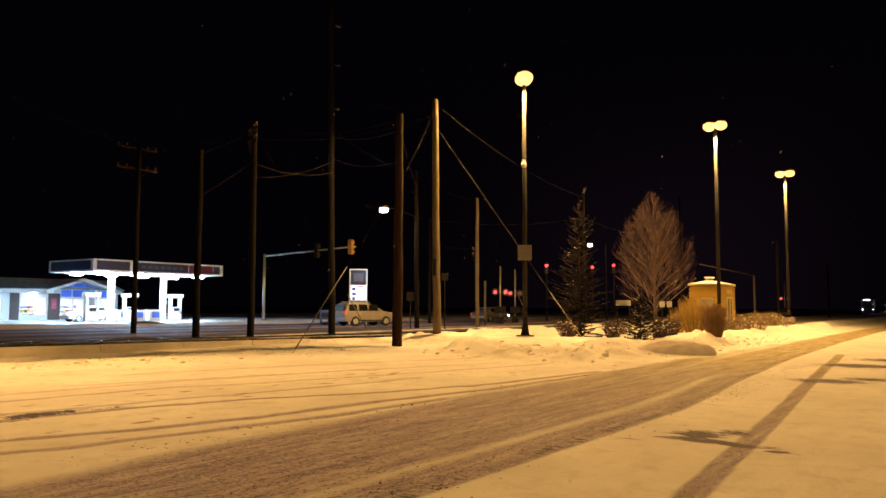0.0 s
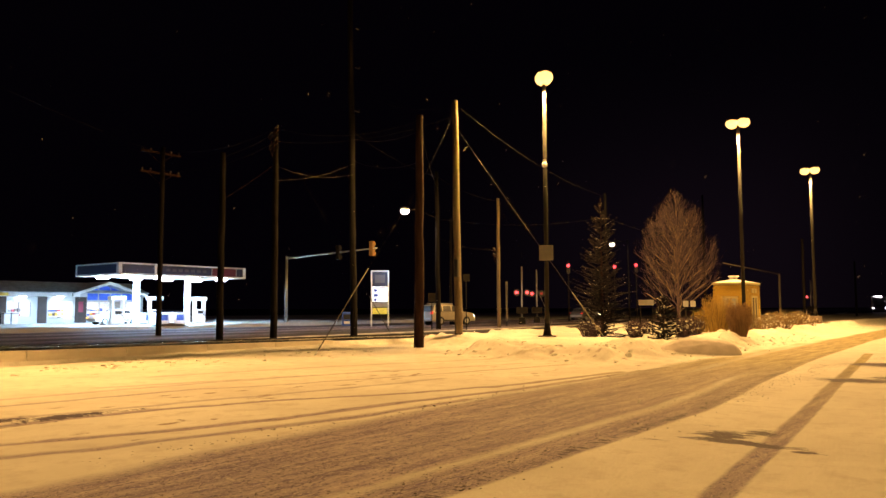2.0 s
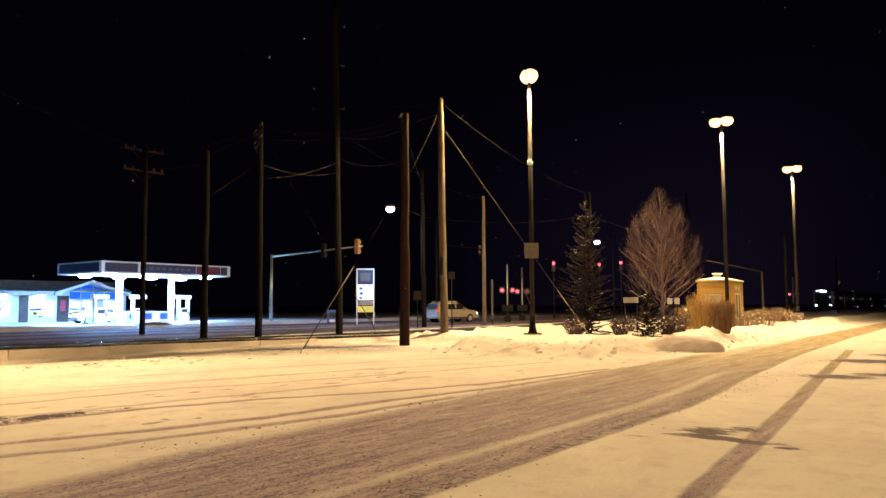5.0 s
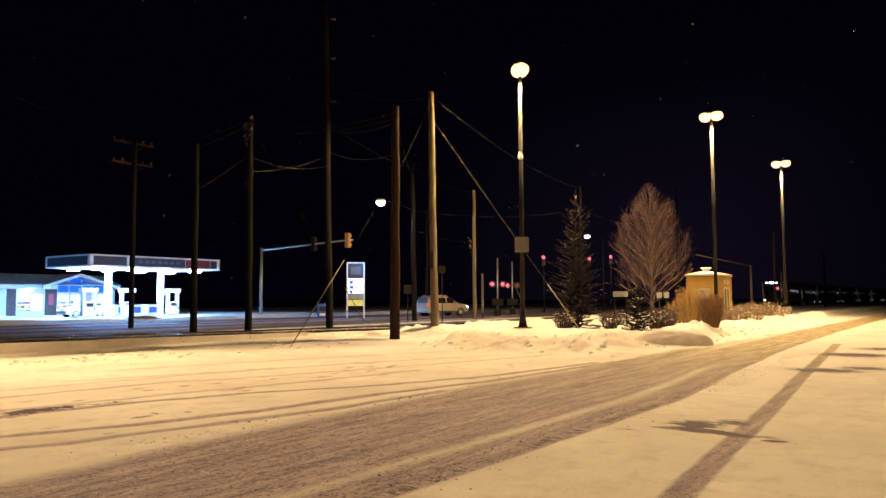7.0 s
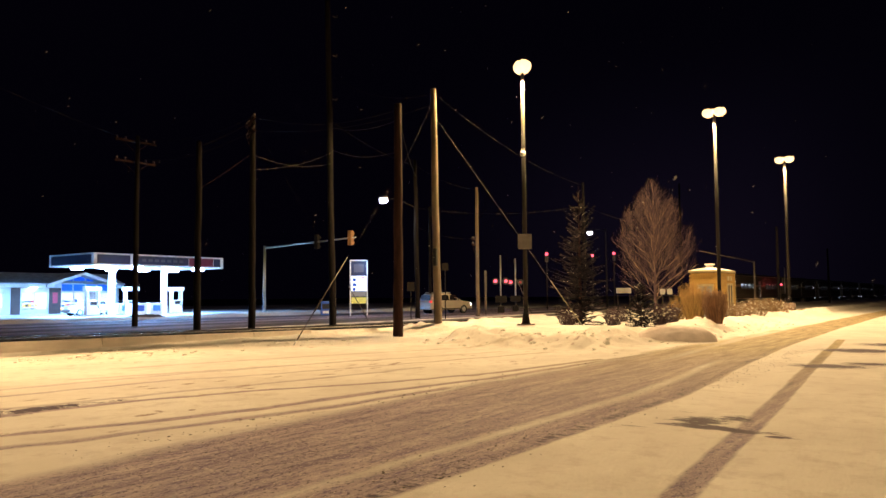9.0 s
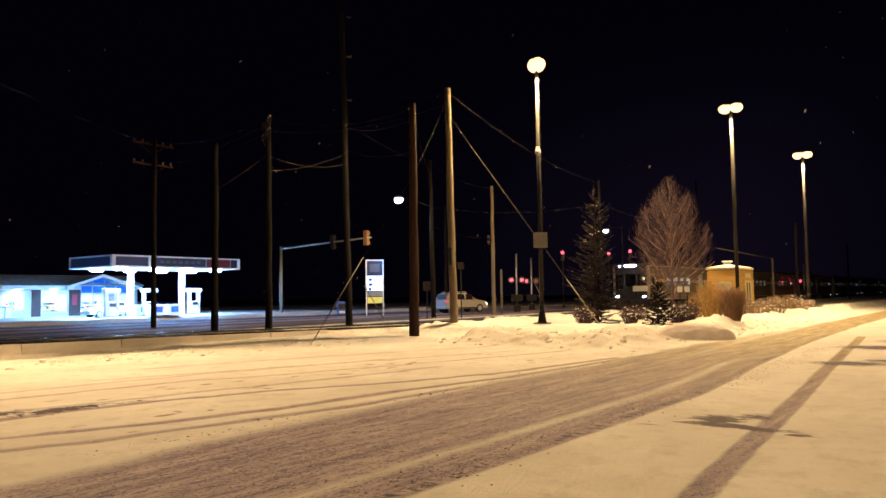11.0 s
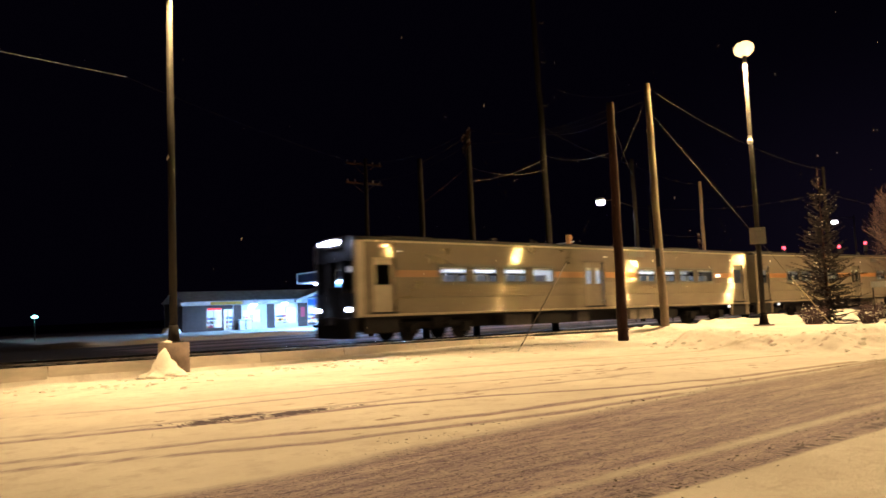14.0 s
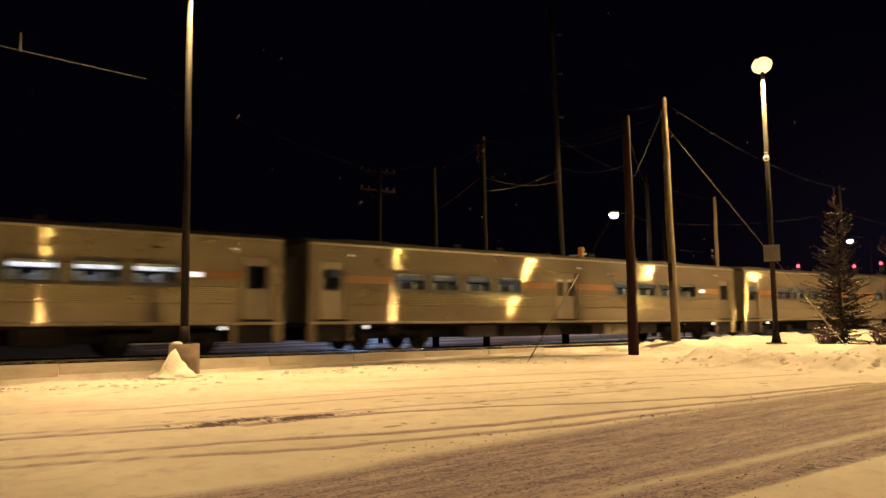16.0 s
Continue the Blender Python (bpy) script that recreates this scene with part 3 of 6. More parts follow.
def build_footing_snow():
    """Ploughed snow heaped against the footing of the near lamp."""
    bm = BM()
    bmesh.ops.create_icosphere(bm, subdivisions=4, radius=1.0)
    for v in bm.verts:
        r = math.hypot(v.co.x, v.co.y)
        k = 1 + 0.35 * (noise.noise(v.co * 2.3) + 0.5 * noise.noise(v.co * 6))
        v.co = Vector((v.co.x * 0.7 * k, v.co.y * 0.42 * k, 0.66 * max(0, v.co.z) ** 1.0 * (1 - r * 0.88) ** 1.8 * k + 0.12 * max(0, v.co.z) if r < 1 else 0))
        for f in v.link_faces:
            f.smooth = True
    solo("snow_mound", bm, SNOW, P(6.72, 21.32, 0.02), "small heap of snow against the lamp footing", "snow heap")


build_footing_snow()


# ---- wooden poles and wires ----
def build_pole(az, d, top, r=0.16, lean=(0, 0), mat=WOOD, arms=(), extras=(), base=None, label="weathered round wooden utility pole"):
    u, n = polar(az, d)
    z0 = ground_z(u, n) - 0.1 if base is None else base
    t = thing("utility_pole", P(u, n, z0), label, "utility pole", "utility poles")
    h = top - z0
    bm = BM()
    steps = 8
    rings = []
    for i in range(steps + 1):
        f = i / steps
        c = Vector((lean[0] * f, lean[1] * f, h * f)) + Vector((random.uniform(-1, 1), random.uniform(-1, 1), 0)) * 0.02 * (0 < i < steps)
        rr = r * (1 - 0.3 * f)
        rings.append([bm.verts.new(c + Vector((rr * math.cos(a), rr * math.sin(a), 0))) for a in [2 * math.pi * k / 14 for k in range(14)]])
    for a, b in zip(rings, rings[1:]):
        for k in range(14):
            bm.faces.new((a[k], a[(k + 1) % 14], b[(k + 1) % 14], b[k])).smooth = True
    bm.faces.new(rings[-1])
    part("shaft", bm, mat, t)
    for z, half, turn in arms:
        x, y = lean[0] * (z - z0) / h, lean[1] * (z - z0) / h
        a = part("crossarm", box(BM(), -half, half, -0.05, 0.05, -0.06, 0.06, 0.01), WOOD_BROWN, t, "wooden crossarm", pose(x, y + 0.18, z - z0, 0, 0, turn))
        for k in (-0.9, -0.5, 0.5, 0.9):
            part("insulator", tube(BM(), (k * half, 0, 0.06), (k * half, 0, 0.2), 0.035, 0.05, 8), GUARD_GREY, a)
        bm = BM()
        tube(bm, (-half * 0.6, 0.06, -0.05), (0, 0.06, -0.55), 0.018, seg=6)
        tube(bm, (half * 0.6, 0.06, -0.05), (0, 0.06, -0.55), 0.018, seg=6)
        part("brace", bm, WOOD_BROWN, a)
    return t


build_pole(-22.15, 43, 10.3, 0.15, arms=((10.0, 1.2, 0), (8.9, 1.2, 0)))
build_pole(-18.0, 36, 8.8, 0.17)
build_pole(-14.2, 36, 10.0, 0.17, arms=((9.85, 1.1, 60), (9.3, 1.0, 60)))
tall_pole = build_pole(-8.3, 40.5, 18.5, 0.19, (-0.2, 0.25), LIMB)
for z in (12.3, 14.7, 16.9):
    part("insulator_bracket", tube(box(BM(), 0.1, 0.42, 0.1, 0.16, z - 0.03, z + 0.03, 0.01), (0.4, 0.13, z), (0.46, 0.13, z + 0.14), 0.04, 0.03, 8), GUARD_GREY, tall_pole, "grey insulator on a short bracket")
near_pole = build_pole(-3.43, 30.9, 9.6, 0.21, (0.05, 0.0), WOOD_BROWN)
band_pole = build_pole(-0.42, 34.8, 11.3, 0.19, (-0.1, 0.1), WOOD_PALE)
part("meter_box", box(BM(), -0.28, -0.17, -0.14, 0.06, 2.7, 3.5, 0.02), BLACK, band_pole, "narrow black cable box strapped on")
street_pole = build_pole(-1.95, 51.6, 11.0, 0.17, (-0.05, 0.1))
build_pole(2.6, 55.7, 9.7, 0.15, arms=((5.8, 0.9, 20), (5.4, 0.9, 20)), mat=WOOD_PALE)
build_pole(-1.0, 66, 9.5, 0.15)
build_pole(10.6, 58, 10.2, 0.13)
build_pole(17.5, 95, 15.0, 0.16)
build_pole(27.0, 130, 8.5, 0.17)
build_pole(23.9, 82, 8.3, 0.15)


def wire(points, r=0.008, sag=0.4, mat=WIRE, name="overhead_cable", label="thin dark overhead cable between poles"):
    path = [Vector(points[0])]
    for a, b in zip(points, points[1:]):
        a, b = Vector(a), Vector(b)
        for i in range(1, 13):
            f = i / 12
            path.append(a.lerp(b, f) - Vector((0, 0, sag * 4 * f * (1 - f))))
    bm = BM()
    rings = []
    for i, p in enumerate(path):
        way = path[min(i + 1, len(path) - 1)] - path[max(i - 1, 0)]
        q = way.to_track_quat("Z", "Y")
        rings.append([bm.verts.new(p + q @ Vector((r * math.cos(k * 1.2566), r * math.sin(k * 1.2566), 0))) for k in range(5)])
    for x, y in zip(rings, rings[1:]):
        for k in range(5):
            bm.faces.new((x[k], x[(k + 1) % 5], y[(k + 1) % 5], y[k])).smooth = True
    return tagged(part(name, bm, mat, None), label, "cable", "overhead cables")


def at(az, d, z):
    return W(*polar(az, d), z)


wire([at(-22.15, 43, 10.15), at(-14.2, 36, 10.1), at(-3.43, 31.1, 9.4)], sag=0.5)
wire([at(-22.15, 43, 9.05), at(-14.2, 36, 9.45), at(-0.6, 34.8, 10.6)], sag=0.5)
wire([at(-18.0, 36, 8.6), at(-14.2, 36, 9.9)], 0.01, 0.1)
wire([at(-18.0, 36, 6.6), at(-14.2, 36, 8.4)], 0.018, 0.05, WOOD_BROWN)
wire([at(-8.3, 40.5, 10.7), at(-3.43, 30.9, 8.9)], 0.007, 0.25, STRAND)
wire([at(-8.3, 40.5, 9.5), at(-3.43, 30.9, 7.6)], 0.007, 0.3, STRAND)
wire([at(-14.2, 36, 8.3), at(-8.3, 40.5, 8.8)], 0.006, 0.35, STRAND)
wire([at(-14.2, 36, 7.6), at(-8.3, 40.5, 9.4)], 0.006, 0.25, STRAND)
wire([at(-8.3, 40.5, 13.5), at(-0.6, 34.8, 11.1), at(10.6, 58, 10.0)], sag=0.6)
wire([at(-8.3, 40.5, 11.0), at(-1.95, 51.6, 10.6), at(2.6, 55.7, 9.5)], sag=0.3)
wire([at(-3.43, 30.9, 6.6), at(-0.6, 34.8, 10.9)], sag=0.1)
wire([at(-3.43, 30.9, 9.3), at(-1.95, 51.6, 9.8)], sag=0.4)
wire([at(-1.95, 51.6, 7.7), at(10.6, 58, 8.4), at(17.5, 95, 9.5)], sag=0.5)
wire([at(2.6, 55.7, 5.9), at(-1.95, 51.6, 6.4)], sag=0.3)
# white colour stands in for lamplight that the shielded near lamp withholds
wire([W(-30, 27.0, 12.4), W(3.4, 27.0, 10.33), W(7.3, 27.0, 10.1)], 0.017, 0.0, WHITE)
wire([W(7.3, 27.0, 10.1), at(-22.15, 43, 9.9)], 0.005, 0.2)
solo("line_insulator", tube(BM(), (0, 0, 0), (0, 0, 0.62), 0.05, 0.035, 8), WHITE, P(3.4, 27.0, 10.3), "pale upright insulator on the overhead line", "insulator")


def build_guy(az0, d0, z0, az1, d1, z1, guard, sleeve=GUARD_GREY):
    """A guy wire from a pole down to its anchor, the lower part in a plastic guard."""
    a, b = at(az0, d0, z0), at(az1, d1, z1)
    t = thing("guy_wire", Matrix.Identity(4), "steel guy wire with a faded plastic guard", "guy wire", "guy wires")
    part("strand", tube(BM(), a, b, 0.0022, seg=6), WIRE, t)
    way = (b - a).normalized()
    part("guard", tube(BM(), a + way * 0.15, a + way * guard, 0.022, 0.022, 10), sleeve, t, "faded plastic sleeve")
    part("anchor_rod", tube(BM(), a - way * 0.4, a + way * 0.2, 0.02, seg=6), GALV, t)


build_guy(-11.1, 26.4, 0.05, -3.43, 30.9, 6.6, 4.1)
build_guy(10.3, 34.8, 0.32, 8.12, 34.8, 2.26, 2.4, GUARD)
wire([at(8.12, 34.8, 2.26), at(-0.55, 34.8, 10.0)], 0.0095, 0.0, STRAND)
build_guy(6.7, 56.0, 0.2, 2.6, 55.7, 9.5, 3.2)
build_guy(-5.6, 44.0, 0.2, -14.1, 36.0, 9.7, 3.0)


# ---- street lamps ----
def build_street_lamp(az, d, z, arm_az, arm_d, arm_z, own=False):
    head = at(az, d, z)
    root = at(arm_az, arm_d, arm_z)
    t = thing("street_lamp", Matrix.Identity(4), "cobra-head street lamp on a bent metal arm, lit warm white", "street lamp", "street lamps")
    bm = tube(BM(), root, root.lerp(head, 0.6) + Vector((0, 0, 0.3)), 0.035, seg=8)
    tube(bm, root.lerp(head, 0.6) + Vector((0, 0, 0.3)), head + Vector((0, 0, 0.12)), 0.035, seg=8)
    part("bracket", bm, STEEL_DARK, t)
    hd = part("head", ball(BM(), head + Vector((0, 0, 0.15)), 0.34, 0.4, 14), GALV, t)
    part("lens", ball(BM(), head, 0.3, 0.75, 14), GLOW_WHITE, hd, "glowing warm white lens")
    if own:
        g = W(*polar(arm_az, arm_d), 0.1)
        part("pole", tube(BM(), g, root + Vector((0, 0, 0.3)), 0.1, 0.07, 10), STEEL_DARK, t)
    return head


h = build_street_lamp(-4.5, 51.6, 8.25, -2.0, 51.6, 7.7)
lamp("street_light", "SPOT", h - Vector((0, 0, 0.45)), 900, (1.0, 0.86, 0.6), 0.2, (h.x, h.y + 0.001, 0), 160)
build_street_lamp(11.05, 88, 8.8, 12.2, 88, 9.0, True)
h = build_street_lamp(-47.9, 88, 9.5, -50.5, 88, 9.3, True)


# ---- filling station ----
SIDING_DIM = material("dim_sign_lettering", (0.09, 0.1, 0.13), 0.5, 0, 0.1, 3)
def build_canopy():
    u0, n0 = polar(-24.83, 68)
    t = thing("fuel_canopy", P(u0, n0, FAR_Z), "brightly lit white and blue filling station canopy", "canopy")
    L, D = 12.8, 7.0
    part("deck", box(BM(), 0.05, L - 0.05, 0.05, D - 0.05, 4.32, 5.15, 0.02), WHITE, t, "white canopy ceiling")
    for nm, b in (("fascia", (0, L, -0.06, 0.04)), ("fascia", (0, L, D - 0.04, D + 0.06))):
        f = part(nm, box(BM(), *b, 4.28, 5.3, 0.02), WHITE, t, "white fascia with a blue band")
        y = b[2] - 0.012 if b[2] < 1 else b[3]
        part("band", box(BM(), 0.25, 3.2, y, y + 0.012, 4.42, 5.16), NAVY, f)
        part("band", box(BM(), 3.45, 9.0, y, y + 0.012, 4.42, 5.16), NAVY, f)
        part("band", box(BM(), 9.05, 11.7, y, y + 0.012, 4.42, 5.16), RED_BAND, f, "red band")
        part("band", box(BM(), 11.75, 12.5, y, y + 0.012, 4.42, 5.16), NAVY, f)
        for k in range(7):
            x = 4.3 + k * 0.62
            part("letter_bar", box(BM(), x, x + 0.4, y - 0.012, y, 4.68, 4.92), SIDING_DIM, f)
    for x0, x1 in ((-0.06, 0.0), (L, L + 0.06)):
        f = part("end_fascia", box(BM(), x0, x1, -0.06, D + 0.06, 4.28, 5.3, 0.02), WHITE, t)
        x = x0 - 0.012 if x0 < 0 else x1
        part("band", box(BM(), x, x + 0.012, 0.3, D - 0.3, 4.42, 5.16), NAVY, f)
    for x in (3.7, 8.9):
        part("column", box(BM(), x - 0.22, x + 0.22, D / 2 - 0.22, D / 2 + 0.22, 0, 4.34, 0.02), WHITE, t, "white square column")
    for x in (1.6, 4.8, 8.0, 11.2):
        for y in (1.5, 5.5):
            fit = part("downlight", box(BM(), x - 0.42, x + 0.42, y - 0.42, y + 0.42, 4.06, 4.33, 0.12), GLOW_COOL, t, "glowing square downlight")
    for x in (2.4, 6.4, 10.4):
        w = W(u0 + x, n0 + D / 2, FAR_Z + 4.05)
        lamp("canopy_light", "SPOT", w, 6800, COOL, 0.5, (w.x, w.y + 0.001, 0), 177)


build_canopy()


def build_pump(u, n):
    t = thing("fuel_pump", P(u, n, FAR_Z), "white fuel pump with a dark display on a kerbed island", "fuel pump", "fuel pumps")
    part("island", box(BM(), -1.3, 1.3, -0.5, 0.5, -0.1, 0.14, 0.04), CONCRETE, t)
    part("cabinet", box(BM(), -0.42, 0.42, -0.26, 0.26, 0.14, 1.35, 0.03), WHITE, t)
    part("display", box(BM(), -0.3, 0.3, -0.275, -0.255, 0.95, 1.25, 0.01), BLACK, t, "dark display")
    for x in (-0.5, 0.5):
        part("upright", box(BM(), x - 0.09, x + 0.09, -0.22, 0.22, 0.14, 2.25, 0.02), WHITE, t)
    part("crown", box(BM(), -0.72, 0.72, -0.3, 0.3, 2.2, 2.55, 0.05), WHITE, t, "white crown sign")
    part("hose", tube(tube(BM(), (0.3, -0.3, 1.3), (0.48, -0.42, 0.6), 0.025, seg=6), (0.48, -0.42, 0.6), (0.2, -0.32, 1.0), 0.025, seg=6), RUBBER, t)


cu, cn = polar(-24.83, 68)
build_pump(cu + 10.2, cn + 3.5)
build_pump(cu + 1.9, cn + 3.5)
build_pump(cu + 5.5, cn + 3.5)
for az, d, w in ((-22.0, 71.5, 0.7), (-20.9, 72.5, 0.6), (-22.9, 74, 0.6)):
    u, n = polar(az, d)
    t = thing("ice_chest", P(u, n, FAR_Z), "white merchandise chest beside the pumps", "chest", "chests on the forecourt")
    part("body", box(BM(), -w, w, -0.4, 0.4, 0, 1.0, 0.06), WHITE, t)
    part("lid", box(BM(), -w - 0.03, w + 0.03, -0.43, 0.43, 1.0, 1.1, 0.04), WHITE, t)
    part("decal", box(BM(), -w * 0.6, w * 0.6, -0.412, -0.4, 0.4, 0.9), BLUE, t)


def build_store():
    N0 = 78.0
    ua, ub = 26.6, 46.8
    L = ub - ua
    t = thing("convenience_store", P(ua, N0, FAR_Z), "low white convenience store with lit shop windows and a blue gable", "shop")
    # front wall: piers and spandrels round real openings
    openings = [(2.3, 4.0, 0.35, 2.35, "window"), (4.15, 5.2, 0.0, 2.25, "door"), (6.25, 8.4, 0.72, 2.2, "window"), (10.1, 12.7, 0.5, 2.3, "window"), (14.1, 16.8, 0.3, 2.25, "window"), (17.0, 19.6, 0.3, 2.25, "window")]
    x = 0.0
    for a, b, z0, z1, k in openings:
        skin = PANEL_BROWN if b < 6 else SIDING
        part("wall_pier", box(BM(), x, a, 0, 0.25, 0, 3.0), skin, t)
        part("wall_header", box(BM(), a, b, 0, 0.25, z1, 3.0), skin, t)
        if z0 > 0:
            part("wall_apron", box(BM(), a, b, 0, 0.25, 0, z0), skin, t)
        fr = BM()
        for q in (a, (a + b) / 2, b):
            box(fr, q - 0.05, q + 0.05, 0.05, 0.14, z0, z1)
        box(fr, a, b, 0.05, 0.14, z1 - 0.08, z1)
        fm = part(k, fr, GALV, t, "aluminium framed shop " + k)
        pane = part("pane", box(BM(), a, b, 0.09, 0.1, z0, z1), GLASS, fm)
        pane.visible_shadow = False
        x = b
    part("wall_pier", box(BM(), x, L, 0, 0.25, 0, 3.0), SIDING, t)
    for a, b in ((5.3, 6.1), (9.05, 9.95), (12.8, 14.02)):
        part("brick_pier", box(BM(), a, b, -0.06, 0.0, 0, 2.68, 0.01), PANEL_BROWN, t, "dark panel between the windows")
    part("end_wall", box(BM(), -0.25, 0, 0, 5.6, 0, 3.0), PANEL_BROWN, t)
    part("wall_panel", box(BM(), 0.05, 2.1, -0.05, 0.0, 0, 2.68, 0.01), PANEL_BROWN, t, "dark brown wall panel")
    part("end_wall", box(BM(), L, L + 0.25, 0, 5.6, 0, 3.0), GREY, t)
    part("back_wall", box(BM(), -0.25, L + 0.25, 5.5, 5.7, 0, 3.0), WHITE, t)
    part("floor_slab", box(BM(), 0, L, 0, 5.5, -0.1, 0.02), LINER, t)
    part("inner_ceiling", box(BM(), 0, L, 0.25, 5.5, 2.8, 2.9), WHITE, t)
    for i in range(1, 6):
        part("ceiling_tube", box(BM(), 1.2 + i * 3.2, 3.6 + i * 3.2, 2.6, 2.9, 2.73, 2.79), GLOW_COOL, t, "glowing ceiling tube")
    part("eave", box(BM(), -0.7, 12.9, -0.9, 0.0, 2.7, 3.06, 0.03), WHITE, t, "white fascia board")
    part("roof", prism(BM(), [(-0.95, 3.06), (6.2, 3.06), (6.2, 3.16), (2.8, 4.28), (-0.95, 3.13)], -0.4, L + 0.4), STORE_ROOF, t, "low roof thinly covered with snow")
    for xx in (7.4, 11.0):
        part("soffit_light", box(BM(), xx - 0.3, xx + 0.3, -0.6, -0.4, 2.64, 2.7, 0.01), GLOW_COOL, t, "glowing light under the eave")
        w = W(ua + xx, N0 - 0.5, FAR_Z + 2.56)
        lamp("soffit_glow", "SPOT", w, 150, COOL, 0.15, (w.x, w.y + 0.001, 0), 165)
    # gable over the entrance bay
    g = BM()
    a = [g.verts.new((xx, -1.2, zz)) for xx, zz in ((12.0, 3.02), (15.93, 4.32), (20.3, 2.96), (20.3, 2.7), (15.93, 4.02), (12.0, 2.74))]
    b = [g.verts.new((v.co.x, 3.0, v.co.z)) for v in a]
    for i in range(6):
        g.faces.new((a[i], a[(i + 1) % 6], b[(i + 1) % 6], b[i]))
    g.faces.new(a)
    g.faces.new(b[::-1])
    part("gable_roof", g, WHITE, t, "white gable roof edge")

    def under(xx):
        return 3.93 - (15.93 - xx) * 0.325 if xx < 15.93 else 3.93 - (xx - 15.93) * 0.302

    def upright_slab(outline, y0, y1):
        g = BM()
        v = [g.verts.new((xx, y0, zz)) for xx, zz in outline]
        w = [g.verts.new((xx, y1, zz)) for xx, zz in outline]
        for k in range(len(v)):
            g.faces.new((v[k], v[(k + 1) % len(v)], w[(k + 1) % len(v)], w[k]))
        g.faces.new(v)
        g.faces.new(w[::-1])
        return g

    part("gable_wall", upright_slab([(13.0, 3.0), (18.9, 3.0), (15.93, 3.9)], 0.02, 0.2), SIDING, t)
    for x0, x1 in ((14.1, 15.2), (15.35, 16.55), (16.7, 17.8), (17.95, 19.05)):
        top = [(x1, under(x1)), (x0, under(x0))]
        if x0 < 15.93 < x1:
            top.insert(1, (15.93, under(15.93)))
        part("gable_panel", upright_slab([(x0, 2.36), (x1, 2.36)] + top, -0.05, 0.0), GABLE_BLUE, t, "blue panel in the gable")
    # signs
    part("sign_board", box(BM(), 2.4, 5.9, -0.95, -0.905, 2.72, 3.04), YELLOW, t, "yellow shop sign")
    part("sign_board", box(BM(), 2.4, 3.9, -0.03, 0.01, 2.2, 2.4), GLOW_TAIL, t, "red glowing window sign")
    part("poster", box(BM(), 13.15, 13.65, -0.08, -0.062, 1.1, 2.2), RED_PAINT, t, "red and white poster")
    for xx in (7.5, 11.5, 15.0, 18.5):
        w = W(ua + xx, N0 + 2.0, FAR_Z + 2.68)
        lamp("shop_light", "AREA", w, 130, (1.0, 0.93, 0.8), 2.5, (w.x, w.y + 0.001, 0), 2.0)
    # shelving inside
    for i in range(8):
        xx = 2.0 + i * 2.2
        s = thing("shop_shelf", P(ua + xx, N0 + 3.0 + (i % 2) * 1.4, FAR_Z + 0.02), "stocked white shop shelf", "shelf", "shop shelves")
        part("back", box(BM(), -0.8, 0.8, 0.2, 0.25, 0, 1.5), WHITE, s)
        for z in (0.2, 0.65, 1.1):
            part("board", box(BM(), -0.8, 0.8, -0.2, 0.2, z, z + 0.04), WHITE, s)
            for k in range(5):
                hh = random.uniform(0.18, 0.35)
                part("packet", box(BM(), -0.75 + k * 0.3, -0.5 + k * 0.3, -0.15, 0.1, z + 0.04, z + 0.04 + hh), random.choice((BLUE, RED_PAINT, YELLOW, GREY, BLACK)), s)
    for xx in (5.75, 6.45):
        s = thing("vending_unit", P(ua + xx, N0 - 0.9, FAR_Z), "white bin outside the shop front", "bin", "bins outside the shop")
        part("body", box(BM(), -0.3, 0.3, -0.3, 0.3, 0, 0.95, 0.05), WHITE, s)
        part("lid", box(BM(), -0.33, 0.33, -0.33, 0.33, 0.95, 1.1, 0.06), GREY, s)


build_store()


